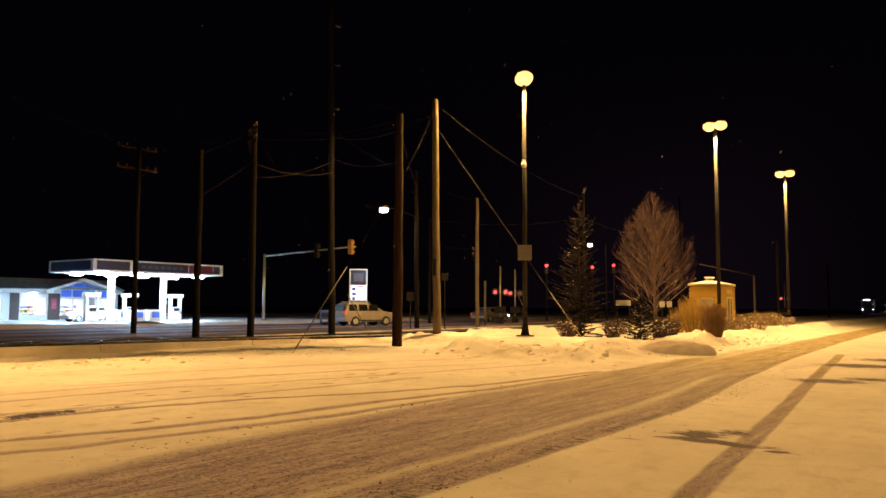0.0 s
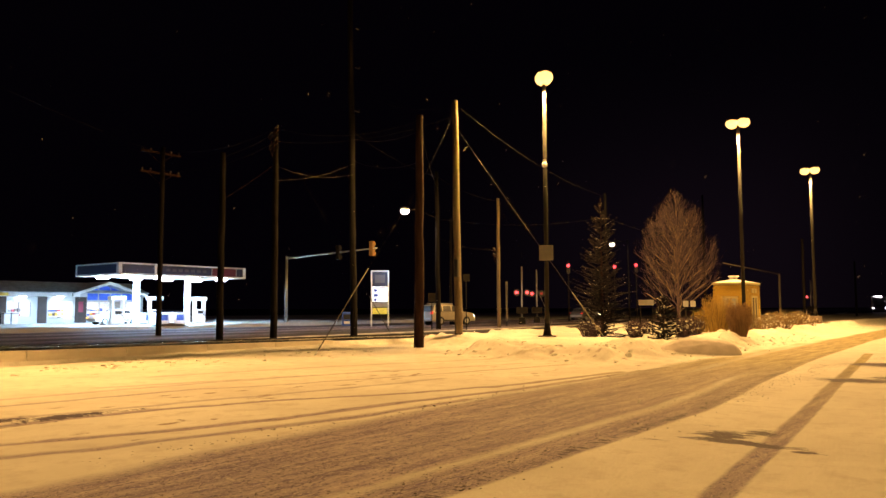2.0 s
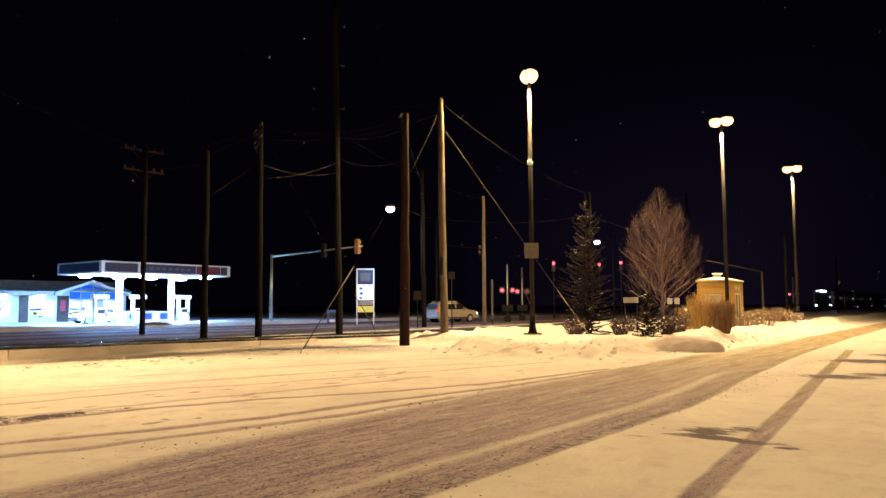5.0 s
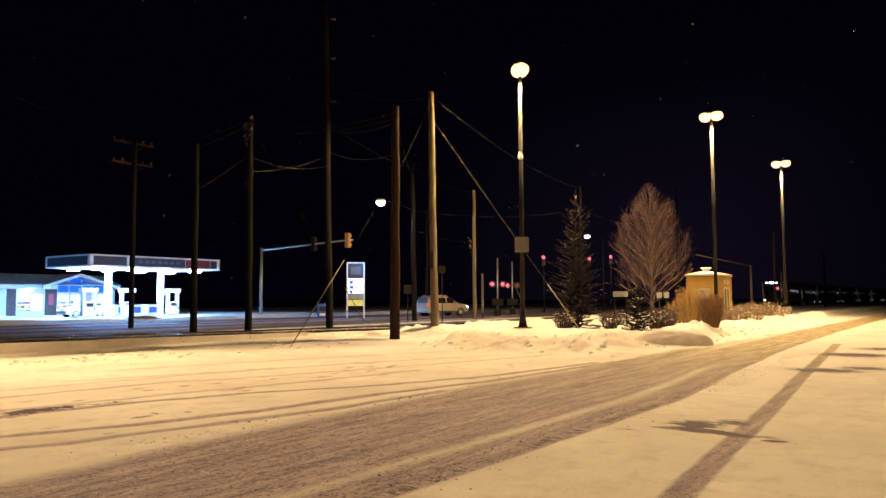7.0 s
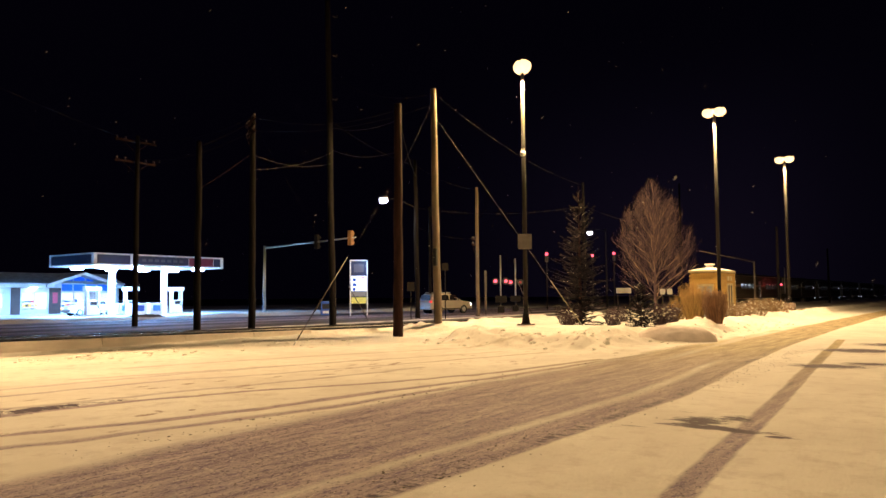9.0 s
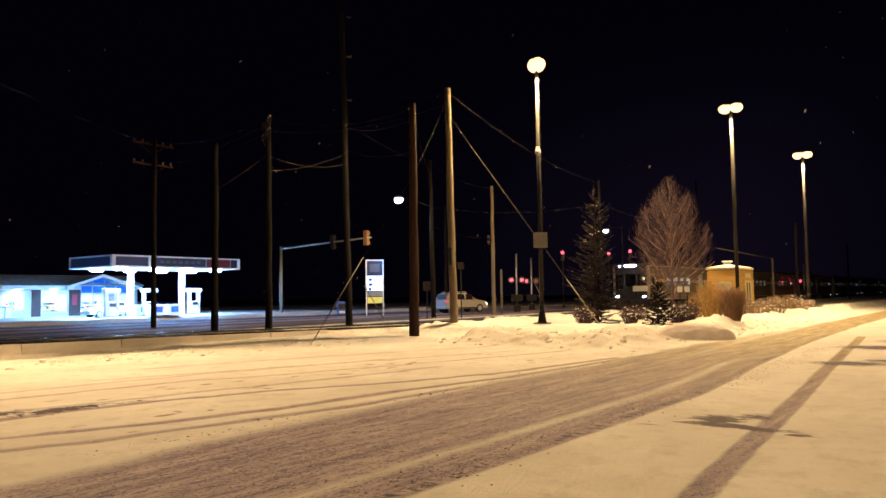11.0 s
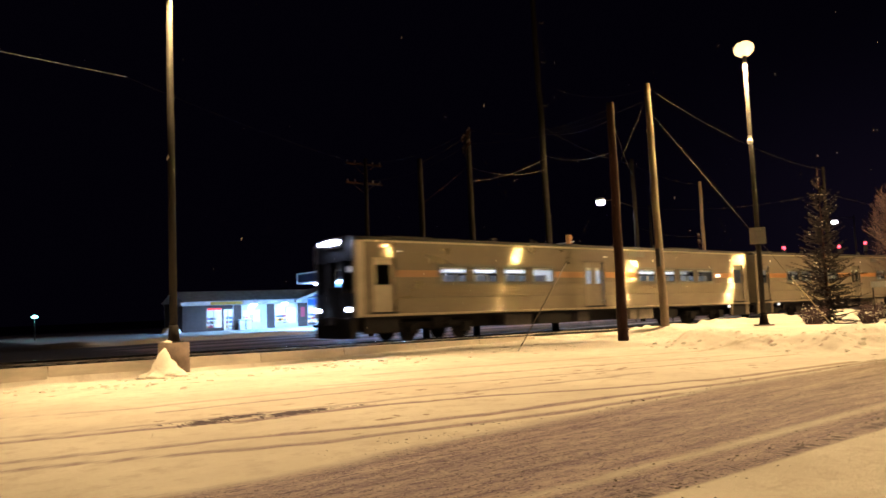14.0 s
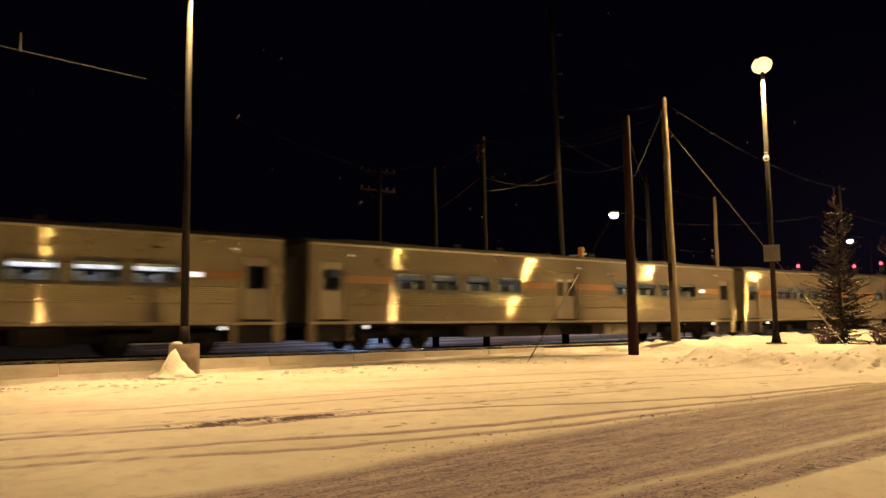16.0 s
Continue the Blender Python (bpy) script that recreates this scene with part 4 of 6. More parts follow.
def build_price_sign():
    u, n = polar(-6.37, 61)
    t = thing("price_sign", pose(*W(u, n, FAR_Z), 0, 0, 6.4), "tall lit filling station price sign on two white posts", "sign")
    for x in (-0.72, 0.62):
        part("post", box(BM(), x, x + 0.1, -0.06, 0.06, -0.1, 4.45, 0.01), WHITE, t)
    part("top_rail", box(BM(), -0.72, 0.72, -0.06, 0.06, 4.35, 4.45), WHITE, t)
    part("emblem_panel", box(BM(), -0.6, 0.6, -0.05, 0.05, 3.2, 4.3, 0.01), NAVY, t, "dark blue emblem panel")
    part("emblem", box(BM(), -0.4, 0.4, -0.062, -0.05, 3.45, 4.1), SIDING_DIM, t, "blue emblem shape")
    pp = part("price_panel", box(BM(), -0.6, 0.6, -0.05, 0.05, 1.95, 3.15, 0.01), material("lit_price_panel", (0.8, 0.8, 0.85), 0.4, emit=(0.8, 0.87, 1.0), power=1.6), t, "glowing white price panel")
    for z, w in ((2.85, 0.3), (2.45, 0.35), (2.1, 0.25)):
        part("digit_bar", box(BM(), -0.5, -0.5 + w, -0.062, -0.05, z - 0.12, z + 0.12), BLUE, pp)
    part("digit_bar", box(BM(), -0.1, 0.5, -0.062, -0.05, 3.0, 3.1), RED_PAINT, pp)
    part("lower_panel", box(BM(), -0.6, 0.6, -0.05, 0.05, 1.5, 1.9, 0.01), GREY, t)
    part("yellow_panel", box(BM(), -0.6, 0.6, -0.05, 0.05, 0.95, 1.45, 0.01), material("lit_yellow_panel", (0.6, 0.5, 0.1), 0.4, emit=(0.8, 0.8, 0.12), power=0.3), t, "lit yellow panel")
    # area lamp with no fitting, added in front to brighten the sign
    lamp("sign_fill", "AREA", W(u - 0.4, n - 1.5, FAR_Z + 4.6), 40, COOL, 0.8, W(u, n, 2.0), 0.3)
    u, n = polar(-8.8, 61)
    b = thing("newspaper_box", pose(*W(u, n, FAR_Z), 0, 0, 8), "blue newspaper vending box in the snow", "box")
    part("body", box(BM(), -0.42, 0.42, -0.3, 0.3, 0.05, 1.15, 0.04), BLUE, b)
    part("window", box(BM(), -0.3, 0.3, -0.315, -0.3, 0.55, 0.95), BLACK, b)
    part("label_bar", box(BM(), -0.25, 0.2, -0.315, -0.3, 0.2, 0.4), WHITE, b)


build_price_sign()


def build_traffic_signal():
    a, e = at(-13.3, 64, 0), at(-6.6, 56, 0)
    t = thing("traffic_signal", Matrix.Identity(4), "galvanised mast-arm traffic signal with yellow heads seen from behind", "traffic signal")
    part("mast", tube(BM(), a + Vector((0, 0, 0.0)), a + Vector((0, 0, 5.95)), 0.13, 0.1, 12), GALV, t)
    top = a + Vector((0, 0, 5.75))
    tip = e + Vector((0, 0, 6.05))
    part("arm", tube(BM(), top, tip, 0.09, 0.05, 10), GALV, t)
    for f, m in ((0.6, STEEL_DARK), (0.95, SIGNAL_YELLOW)):
        c = top.lerp(tip, f)
        head = part("signal_head", box(BM(), -0.18, 0.18, -0.15, 0.15, -0.55, 0.55, 0.04), m, t, "three-lamp signal head", Matrix.Translation(c) @ pose(0, 0, 0, 0, 0, -30))
        for z in (-0.35, 0, 0.35):
            part("visor", tube(BM(), (0, 0.15, z), (0, 0.32, z), 0.13, 0.13, 10, False), m, head)
        part("plate", box(BM(), -0.12, 0.12, -0.17, -0.15, -0.5, 0.5), m, head)


build_traffic_signal()


def build_crossing_signal(az, d, lit, label):
    o = at(az, d, FAR_Z)
    t = thing("crossing_signal", pose(o.x, o.y, o.z, 0, 0, -az), label, "crossing signal", "level crossing signals")
    part("mast", tube(BM(), (0, 0, 0), (0, 0, 5.0), 0.07, 0.06, 10), GALV, t)
    part("base", box(BM(), -0.3, 0.3, -0.3, 0.3, 0, 0.6, 0.03), STEEL_DARK, t)
    part("gate_motor", box(BM(), -0.5, 0.5, -0.25, 0.2, 0.9, 1.5, 0.04), STEEL_DARK, t, "dark gate motor box")
    for s in (45, -45):
        part("crossbuck", box(BM(), -0.02, 0.0, -0.6, 0.6, -0.09, 0.09), GREY, t, "crossbuck board seen edge-on", pose(0.09, 0, 4.2, s, 0, 0))
    part("bar", box(BM(), -0.55, 0.55, -0.05, 0.05, 2.62, 2.7), STEEL_DARK, t)
    for i, x in enumerate((-0.45, 0.45)):
        disc = part("target", tube(BM(), (x, -0.06, 2.75), (x, -0.1, 2.75), 0.3, 0.3, 20), BLACK, t, "black round backing")
        part("lens", ball(BM(), (x, -0.16, 2.75), 0.13, 1, 12), GLOW_RED if lit[i] else RED_PAINT, disc, "glowing red lens")


build_crossing_signal(4.34, 66, (1, 1), "level crossing signal with red lamps flashing")
build_crossing_signal(5.45, 72, (1, 0), "level crossing signal with one red lamp lit")
build_crossing_signal(24.3, 112, (1, 1), "far level crossing signal with red lamps")


def build_red_signal(az, d, z):
    o = at(az, d, 0)
    t = thing("traffic_light", pose(o.x, o.y, 0, 0, 0, -az), "traffic light on a steel pole showing red", "traffic light", "traffic lights at the junction")
    part("pole", tube(BM(), (0, 0.2, 0), (0, 0.2, z + 0.5), 0.08, 0.07, 10), STEEL_DARK, t)
    head = part("head", box(BM(), -0.18, 0.18, -0.1, 0.12, z - 0.85, z + 0.25, 0.03), BLACK, t)
    part("red_lens", ball(BM(), (0, -0.12, z), 0.16, 1, 12), GLOW_RED, head, "glowing red lens")
    for k in (0.35, 0.7):
        part("dark_lens", ball(BM(), (0, -0.1, z - k), 0.12, 1, 10), BLACK, head)


build_red_signal(7.82, 82, 6.1)
build_red_signal(11.2, 92, 6.4)
build_red_signal(12.75, 92, 6.6)


def build_cantilever():
    """Tall mast with a long arm over the far street."""
    a, e = at(22.38, 88, 0.1), at(18.77, 80, 0)
    t = thing("signal_cantilever", Matrix.Identity(4), "dull grey mast with a long signal arm over the far street", "signal mast")
    part("mast", tube(BM(), a, a + Vector((0, 0, 5.1)), 0.13, 0.1, 10), GUARD_GREY, t)
    part("arm", tube(BM(), a + Vector((0, 0, 5.0)), e + Vector((0, 0, 6.0)), 0.08, 0.05, 8), GUARD_GREY, t)


build_cantilever()


def build_small_sign(az, d, z, w, h, mat, label, posts=1):
    o = at(az, d, 0)
    t = thing("road_sign", pose(o.x, o.y, 0, 0, 0, -az), label, "sign", "small roadside signs")
    for k in range(posts):
        x = 0 if posts == 1 else (-0.4 + 0.8 * k) * w
        part("post", tube(BM(), (x, 0.03, 0), (x, 0.03, z + h / 2), 0.03, seg=8), STEEL_DARK, t)
    part("plate", box(BM(), -w / 2, w / 2, -0.012, 0.012, z - h / 2, z + h / 2, 0.004), mat, t)


build_small_sign(13.4, 40, 1.85, 0.75, 0.28, GREY, "small pale sign plate on posts above the snow", 2)
build_small_sign(16.15, 44, 1.8, 0.28, 0.32, GREY, "small pale notice plate on a post")
build_small_sign(16.65, 44, 1.8, 0.28, 0.32, GREY, "small pale notice plate on a post")
build_small_sign(3.2, 58, 2.1, 0.17, 3.0, GUARD_GREY, "narrow yellow warning plate by the crossing")
build_small_sign(-2.45, 50, 2.3, 0.5, 0.6, STEEL_DARK, "dark back of a road sign")
build_small_sign(0.15, 50, 3.6, 0.45, 0.5, STEEL_DARK, "dark back of a road sign")


# ---- brick hut ----
def build_hut():
    uc, nc = polar(20.1, 50)
    t = thing("brick_hut", P(uc, nc, 0.1), "small buff brick hut with cream-trimmed doors and snowy roof", "hut")
    WU, WN, H = 3.5, 1.9, 2.95
    part("core", box(BM(), 0.03, WU - 0.03, 0.03, WN - 0.03, -0.2, H), MORTAR, t, "pale mortar core")
    hip = BM()
    low = [hip.verts.new(c) for c in ((-0.08, -0.08, H + 0.09), (WU + 0.08, -0.08, H + 0.09), (WU + 0.08, WN + 0.08, H + 0.09), (-0.08, WN + 0.08, H + 0.09))]
    top = [hip.verts.new(c) for c in ((0.95, WN / 2 - 0.15, H + 0.3), (WU - 0.95, WN / 2 - 0.15, H + 0.3), (WU - 0.95, WN / 2 + 0.15, H + 0.3), (0.95, WN / 2 + 0.15, H + 0.3))]
    for k in range(4):
        hip.faces.new((low[k], low[(k + 1) % 4], top[(k + 1) % 4], top[k]))
    hip.faces.new(top)
    hip.faces.new(low[::-1])
    roof = part("roof", hip, SNOW, t, "low hipped roof under smooth snow")
    part("cornice", box(BM(), -0.05, WU + 0.05, -0.05, WN + 0.05, H - 0.03, H + 0.09, 0.02), CREAM_TRIM, roof, "cream painted cornice")
    part("vent", box(BM(), 0.95, 1.35, WN / 2 - 0.2, WN / 2 + 0.2, H + 0.26, H + 0.46, 0.04), GALV, t, "metal roof vent")
    part("vent_cap", box(BM(), 0.88, 1.42, WN / 2 - 0.27, WN / 2 + 0.27, H + 0.46, H + 0.54, 0.03), SNOW, t)
    # doors on the two seen faces
    d = part("door", box(BM(), -0.02, 0.02, 0.5, 1.3, 0.0, 2.05, 0.01), GREY, t, "grey door with pale frame")
    f = BM()
    for b in ((0.4, 0.5, 0, 2.17), (1.3, 1.4, 0, 2.17), (0.4, 1.4, 2.05, 2.17)):
        box(f, -0.05, 0.0, b[0], b[1], b[2], b[3])
    part("door_frame", f, CREAM_TRIM, d)
    d = part("door", box(BM(), 1.6, 2.6, -0.02, 0.02, 0.0, 2.1, 0.01), PANEL_BROWN, t, "dark double door with cream trim")
    f = BM()
    for x in (1.48, 2.06, 2.6):
        box(f, x, x + 0.12, -0.06, 0.0, 0, 2.2, 0.01)
    box(f, 1.48, 2.72, -0.06, 0.0, 2.1, 2.22, 0.01)
    part("door_frame", f, CREAM_TRIM, d)
    f = BM()
    for x in (1.55, 2.2):
        box(f, x, x + 0.45, -0.04, 0.02, 2.4, 2.68, 0.01)
    part("transom_plate", f, CREAM_TRIM, t, "small cream plates over the door")
    rows = int(H / 0.11)
    side_mesh = None
    for r in range(rows):
        z = r * 0.11
        off = 0.12 if r % 2 else 0.0
        y = -off
        while y < WN - 0.05:
            y0, y1 = max(0, y), min(WN, y + 0.23)
            y += 0.24
            if 0.4 < (y0 + y1) / 2 < 1.4 and z < 2.1:
                continue
            if y1 - y0 < 0.2:
                continue
            if side_mesh is None:
                side_mesh = part("brick", box(BM(), 0.0, 0.03, 0, 0.222, 0, 0.098), BRICK, t, m=pose(0, y0, z))
            else:
                share("brick", side_mesh, t, pose(random.uniform(-0.003, 0.003), y0, z))
    # long face, bricks joined
    v, f = [], []
    for r in range(rows):
        z = r * 0.11
        x = -0.12 if r % 2 else 0.0
        while x < WU - 0.05:
            x0, x1 = max(0.0, x), min(WU, x + 0.23)
            x += 0.24
            i = len(v)
            v += [(x0, 0, z), (x1 - 0.008, 0, z), (x1 - 0.008, 0, z + 0.098), (x0, 0, z + 0.098), (x0, 0.03, z), (x1 - 0.008, 0.03, z), (x1 - 0.008, 0.03, z + 0.098), (x0, 0.03, z + 0.098)]
            f += [(i, i + 1, i + 2, i + 3), (i, i + 4, i + 5, i + 1), (i + 3, i + 2, i + 6, i + 7), (i, i + 3, i + 7, i + 4), (i + 1, i + 5, i + 6, i + 2)]
    tagged(raw("brickwork", v, f, BRICK, t), kind="stuff")


build_hut()


# ---- plants ----
def stick(v, f, a, b, r0, r1, seg=4):
    a, b = Vector(a), Vector(b)
    q = (b - a).to_track_quat("Z", "Y")
    i = len(v)
    for p, r in ((a, r0), (b, r1)):
        for k in range(seg):
            ang = 2 * math.pi * k / seg
            v.append(p + q @ Vector((r * math.cos(ang), r * math.sin(ang), 0)))
    for k in range(seg):
        f.append((i + k, i + (k + 1) % seg, i + seg + (k + 1) % seg, i + seg + k))


def build_bare_tree(az, d, h, spread, label, rng=random.Random(5)):
    u, n = polar(az, d)
    t = thing("bare_tree", P(u, n, ground_z(u, n) - 0.05), label, "tree")
    tv, tf, cv, cf, lv, lf = [], [], [], [], [], []
    trunk_h = h * 0.12
    stick(tv, tf, (0, 0, 0), (0, 0, trunk_h), 0.13, 0.11, 10)
    stick(tv, tf, (0, 0, trunk_h), (0.05, 0.02, h * 0.5), 0.1, 0.035, 8)
    stick(tv, tf, (0.05, 0.02, h * 0.5), (0, 0, h * 0.95), 0.035, 0.008, 6)

    def reach(z):
        """Half width of the egg-shaped crown at that height."""
        k = (z / h - 0.03) / 0.97
        return spread * max(0.0, math.sin(math.pi * max(0, min(1, k)) ** 0.72)) ** 0.8

    def grow(p, way, length, r, depth):
        segs = 4 if depth < 2 else 3
        for s in range(segs):
            bend = Vector((rng.uniform(-1, 1), rng.uniform(-1, 1), rng.uniform(-0.25, 0.6))) * 0.16
            way = (way + bend).normalized()
            q = p + way * (length / segs)
            if math.hypot(q.x, q.y) > reach(q.z) * rng.uniform(0.8, 1.2) + 0.05:
                return
            # some pieces take a paler colour, painting lamplight highlights into the crown
            limb = rng.random() < (0.75, 0.35, 0.15, 0.06)[depth]
            stick(lv if limb else cv, lf if limb else cf, p, q, max(r, 0.0034), max(r * 0.75, 0.0028), 4 if depth < 2 else 3)
            r *= 0.75
            if depth < 3:
                for _ in range((2, 2, 1)[depth] + (rng.random() < 0.35)):
                    side = Vector((rng.uniform(-1, 1), rng.uniform(-1, 1), rng.uniform(-0.1, 0.7)))
                    grow(p.lerp(q, rng.random()), (way + side * 0.7).normalized(), length * rng.uniform(0.35, 0.55), r * 0.6, depth + 1)
            p = q

    for i in range(52):
        f = i / 51
        z = trunk_h + (h * 0.88 - trunk_h) * f ** 1.15
        a = i * 2.4 + rng.uniform(-0.3, 0.3)
        way = Vector((math.cos(a), math.sin(a), 0.55 + 1.3 * f)).normalized()
        grow(Vector((0, 0, z)), way, (h - z) * 0.62 * rng.uniform(0.8, 1.1) + 0.5, 0.024 * (1 - 0.5 * f), 0 if f < 0.75 else 1)
    raw("trunk", tv, tf, TWIG, t, smooth=True)
    raw("highlight_limbs", lv, lf, LIMB_HIGHLIGHT, t, "upswept limbs in a pale highlight colour")
    raw("crown", cv, cf, TWIG, t, "dense crown of bare upswept twigs")


build_bare_tree(15.65, 45, 8.4, 2.6, "bare deciduous tree with a dense egg-shaped crown of twigs")


def build_spruce(az, d, h, spread, snow, label, seed):
    rng = random.Random(seed)
    u, n = polar(az, d)
    t = thing("spruce_tree", P(u, n, ground_z(u, n) - 0.05), label, "spruce tree", "spruces of the island")
    v, f = [], []
    stick(v, f, (0, 0, 0), (0, 0, h), 0.016 * h, 0.008, 8)
    raw("trunk", v, f, WOOD_BROWN, t)
    nv, nf, sv, sf = [], [], [], []
    tiers = int(7 + h * 4.2)
    for i in range(tiers):
        k = i / (tiers - 1)
        z = 0.04 * h + (h * 0.87) * k
        r = spread * (1 - k) ** 0.68 * (0.76 + 0.24 * min(1, k * 4)) + 0.05
        for j in range(int(6 + 5 * (1 - k))):
            a = rng.uniform(0, 2 * math.pi)
            lobe = 1 + 0.38 * noise.noise(Vector((math.cos(a) * 1.6, math.sin(a) * 1.6, k * 5.0 + seed))) + 0.3 * noise.noise(Vector((math.cos(a) * 4, math.sin(a) * 4, k * 14.0)))
            rr = r * rng.uniform(0.55, 1.05) * lobe
            droop = rng.uniform(-0.15, 0.4) * (1 - k) - rng.uniform(0.2, 0.8) * k
            zz = z + rng.uniform(-1.2, 1.2) * h / tiers
            root = Vector((0, 0, zz))
            tip = Vector((math.cos(a) * rr, math.sin(a) * rr, zz - droop * rr))
            way = (tip - root).normalized()
            side = Vector((-math.sin(a), math.cos(a), 0))
            steps = max(6, int(rr * 9))
            for s in range(1, steps + 1):
                q = s / steps
                c = root.lerp(tip, q) + Vector((0, 0, 0.16 * rr * q * q))
                for sg in (-1, 1):
                    twig = (0.05 + 0.2 * rr * (1 - q)) * rng.uniform(0.3, 1.25)
                    e0 = c
                    for w in range(max(1, int(twig / 0.07))):
                        e1 = e0 + (side * sg + way * 0.7).normalized() * 0.075 + Vector((0, 0, rng.uniform(-0.04, 0.015)))
                        for q2 in (-1, 1):
                            m = len(nv)
                            up = Vector((rng.uniform(-0.3, 0.3), rng.uniform(-0.3, 0.3), q2)).normalized() * rng.uniform(0.016, 0.033)
                            nv.extend([e0, e1, e1 + up * 0.8 + way * 0.03, e0 + up])
                            nf.append((m, m + 1, m + 2, m + 3))
                        e0 = e1
                if rng.random() < snow * (0.4 + 0.6 * math.sin(i * 2.1 + a)) and q > 0.3:
                    m = len(sv)
                    rad = rng.uniform(0.009, 0.027)
                    for kk in range(6):
                        aa = 2 * math.pi * kk / 6
                        rr2 = rad * rng.uniform(0.9, 1.9)
                        sv.append(c + way * math.cos(aa) * rr2 * 2.3 + side * math.sin(aa) * rr2 + Vector((0, 0, 0.03)))
                    sv.append(c + Vector((0, 0, 0.03 + rad * 0.5)))
                    sf.extend([(m + kk, m + (kk + 1) % 6, m + 6) for kk in range(6)])
    raw("foliage", nv, nf, NEEDLE, t, "dark green needle branches")
    tagged(raw("snow_load", sv, sf, SNOW, t, "snow lying on the branches"), kind="stuff")


build_spruce(10.25, 38, 7.0, 1.75, 0.22, "dark spruce with patches of snow on its branches", 3)
build_spruce(14.6, 34, 1.95, 0.85, 0.6, "small snow-dusted spruce on the planted island", 4)


def build_shrub(az, d, h, w, count, label, mat=STALK, seed=1, snow=0):
    rng = random.Random(seed)
    u, n = polar(az, d)
    t = thing("dry_shrub", P(u, n, ground_z(u, n) - 0.05), label, "shrub", "shrubs of the island")
    v, f, sv, sf = [], [], [], []
    for i in range(count):
        a, r = rng.uniform(0, 6.283), math.sqrt(rng.random()) * w * 0.45
        p = Vector((math.cos(a) * r * 0.6, math.sin(a) * r * 0.6, 0))
        hh = h * rng.uniform(0.55, 1.0) * (1 - 0.3 * r / w)
        top = Vector((math.cos(a) * r * 1.2, math.sin(a) * r * 1.2, hh))
        mid = p.lerp(top, 0.5) + Vector((rng.uniform(-0.06, 0.06), rng.uniform(-0.06, 0.06), 0.05))
        stick(v, f, p, mid, 0.011, 0.008, 3)
        stick(v, f, mid, top, 0.008, 0.003, 3)
        for _ in range(7):
            b = mid.lerp(top, rng.random())
            e = b + Vector((rng.uniform(-1, 1), rng.uniform(-1, 1), rng.uniform(0.1, 1))) * 0.16
            stick(v, f, b, e, 0.006, 0.003, 3)
        if rng.random() < snow:
            m, c, rad = len(sv), mid.lerp(top, rng.random()), rng.uniform(0.015, 0.05)
            for kk in range(5):
                aa = 2 * math.pi * kk / 5
                sv.append(c + Vector((math.cos(aa) * rad * 1.4, math.sin(aa) * rad * 1.4, 0)))
            sv.append(c + Vector((0, 0, rad)))
            sf.extend([(m + kk, m + (kk + 1) % 5, m + 5) for kk in range(5)])
    tagged(raw("stem_clump", v, f, mat, t), kind="stuff")
    if sv:
        tagged(raw("snow_load", sv, sf, SNOW, t), kind="stuff")


build_shrub(19.7, 37, 1.7, 1.1, 400, "dense rusty ornamental grass clump standing in snow", STALK_RED, seed=1)
build_shrub(18.3, 44, 2.3, 1.6, 420, "tall tawny ornamental grass in the snow beside the hut", seed=2)
build_shrub(17.2, 45, 1.5, 1.2, 120, "thin tawny dry shrub in the snow", seed=3)
for k, (az, d, hh, w) in enumerate(((21.3, 46, 0.9, 1.8), (22.3, 48, 1.0, 2.0), (23.1, 51, 0.8, 2.0), (23.8, 56, 0.8, 2.0), (16.6, 38, 1.0, 1.2), (12.6, 37, 0.7, 1.0), (15.9, 35, 0.8, 0.9), (13.0, 41, 0.8, 1.4), (9.3, 37, 0.8, 1.2))):
    build_shrub(az, d, hh * 1.15, w, 120, "low snow-dusted shrub on the planted island", SHRUB_TAN if az > 20 else TWIG, 10 + k, 0.5)


GREY_HEAP = material("sooty_old_snow", (0.09, 0.08, 0.085), 0.85, 0, 0.3, 3, 0.5, 10)


def build_mound(u, n, a, b, h, turn, label, seed, mat=MOUND):
    bm = BM()
    bmesh.ops.create_icosphere(bm, subdivisions=5, radius=1.0)
    for v in bm.verts:
        k = 1 + 0.06 * noise.noise(v.co * 2 + Vector((seed, 0, 0)))
        zz = v.co.z
        flat = math.copysign(abs(zz) ** 0.7, zz)
        v.co = Vector((v.co.x * a * k, v.co.y * b * k, flat * h * (1 + 0.15 * noise.noise(v.co * 3))))
        for f in v.link_faces:
            f.smooth = True
    solo("snow_mound", bm, mat, P(u, n, 0.05, turn), label, "snow mound")


mu, mn = polar(17.0, 27.6)
build_mound(mu, mn, 1.35, 0.8, 0.46, -60, "smooth rounded snow mound at the island's tip", 2)

mu, mn = polar(18.5, 38)
build_mound(mu, mn, 0.36, 0.34, 0.5, 0, "small round snow-capped boulder beside the grass", 7, SNOW)

build_mound(24.6, 76.0, 1.1, 0.7, 0.75, 20, "shovelled snow heap at the corner of the shop", 9, SNOW)

mu, mn = polar(-21.4, 57)
build_mound(mu, mn, 1.7, 0.8, 0.5, 0, "dark sooty heap of old snow beside the street", 5, GREY_HEAP)


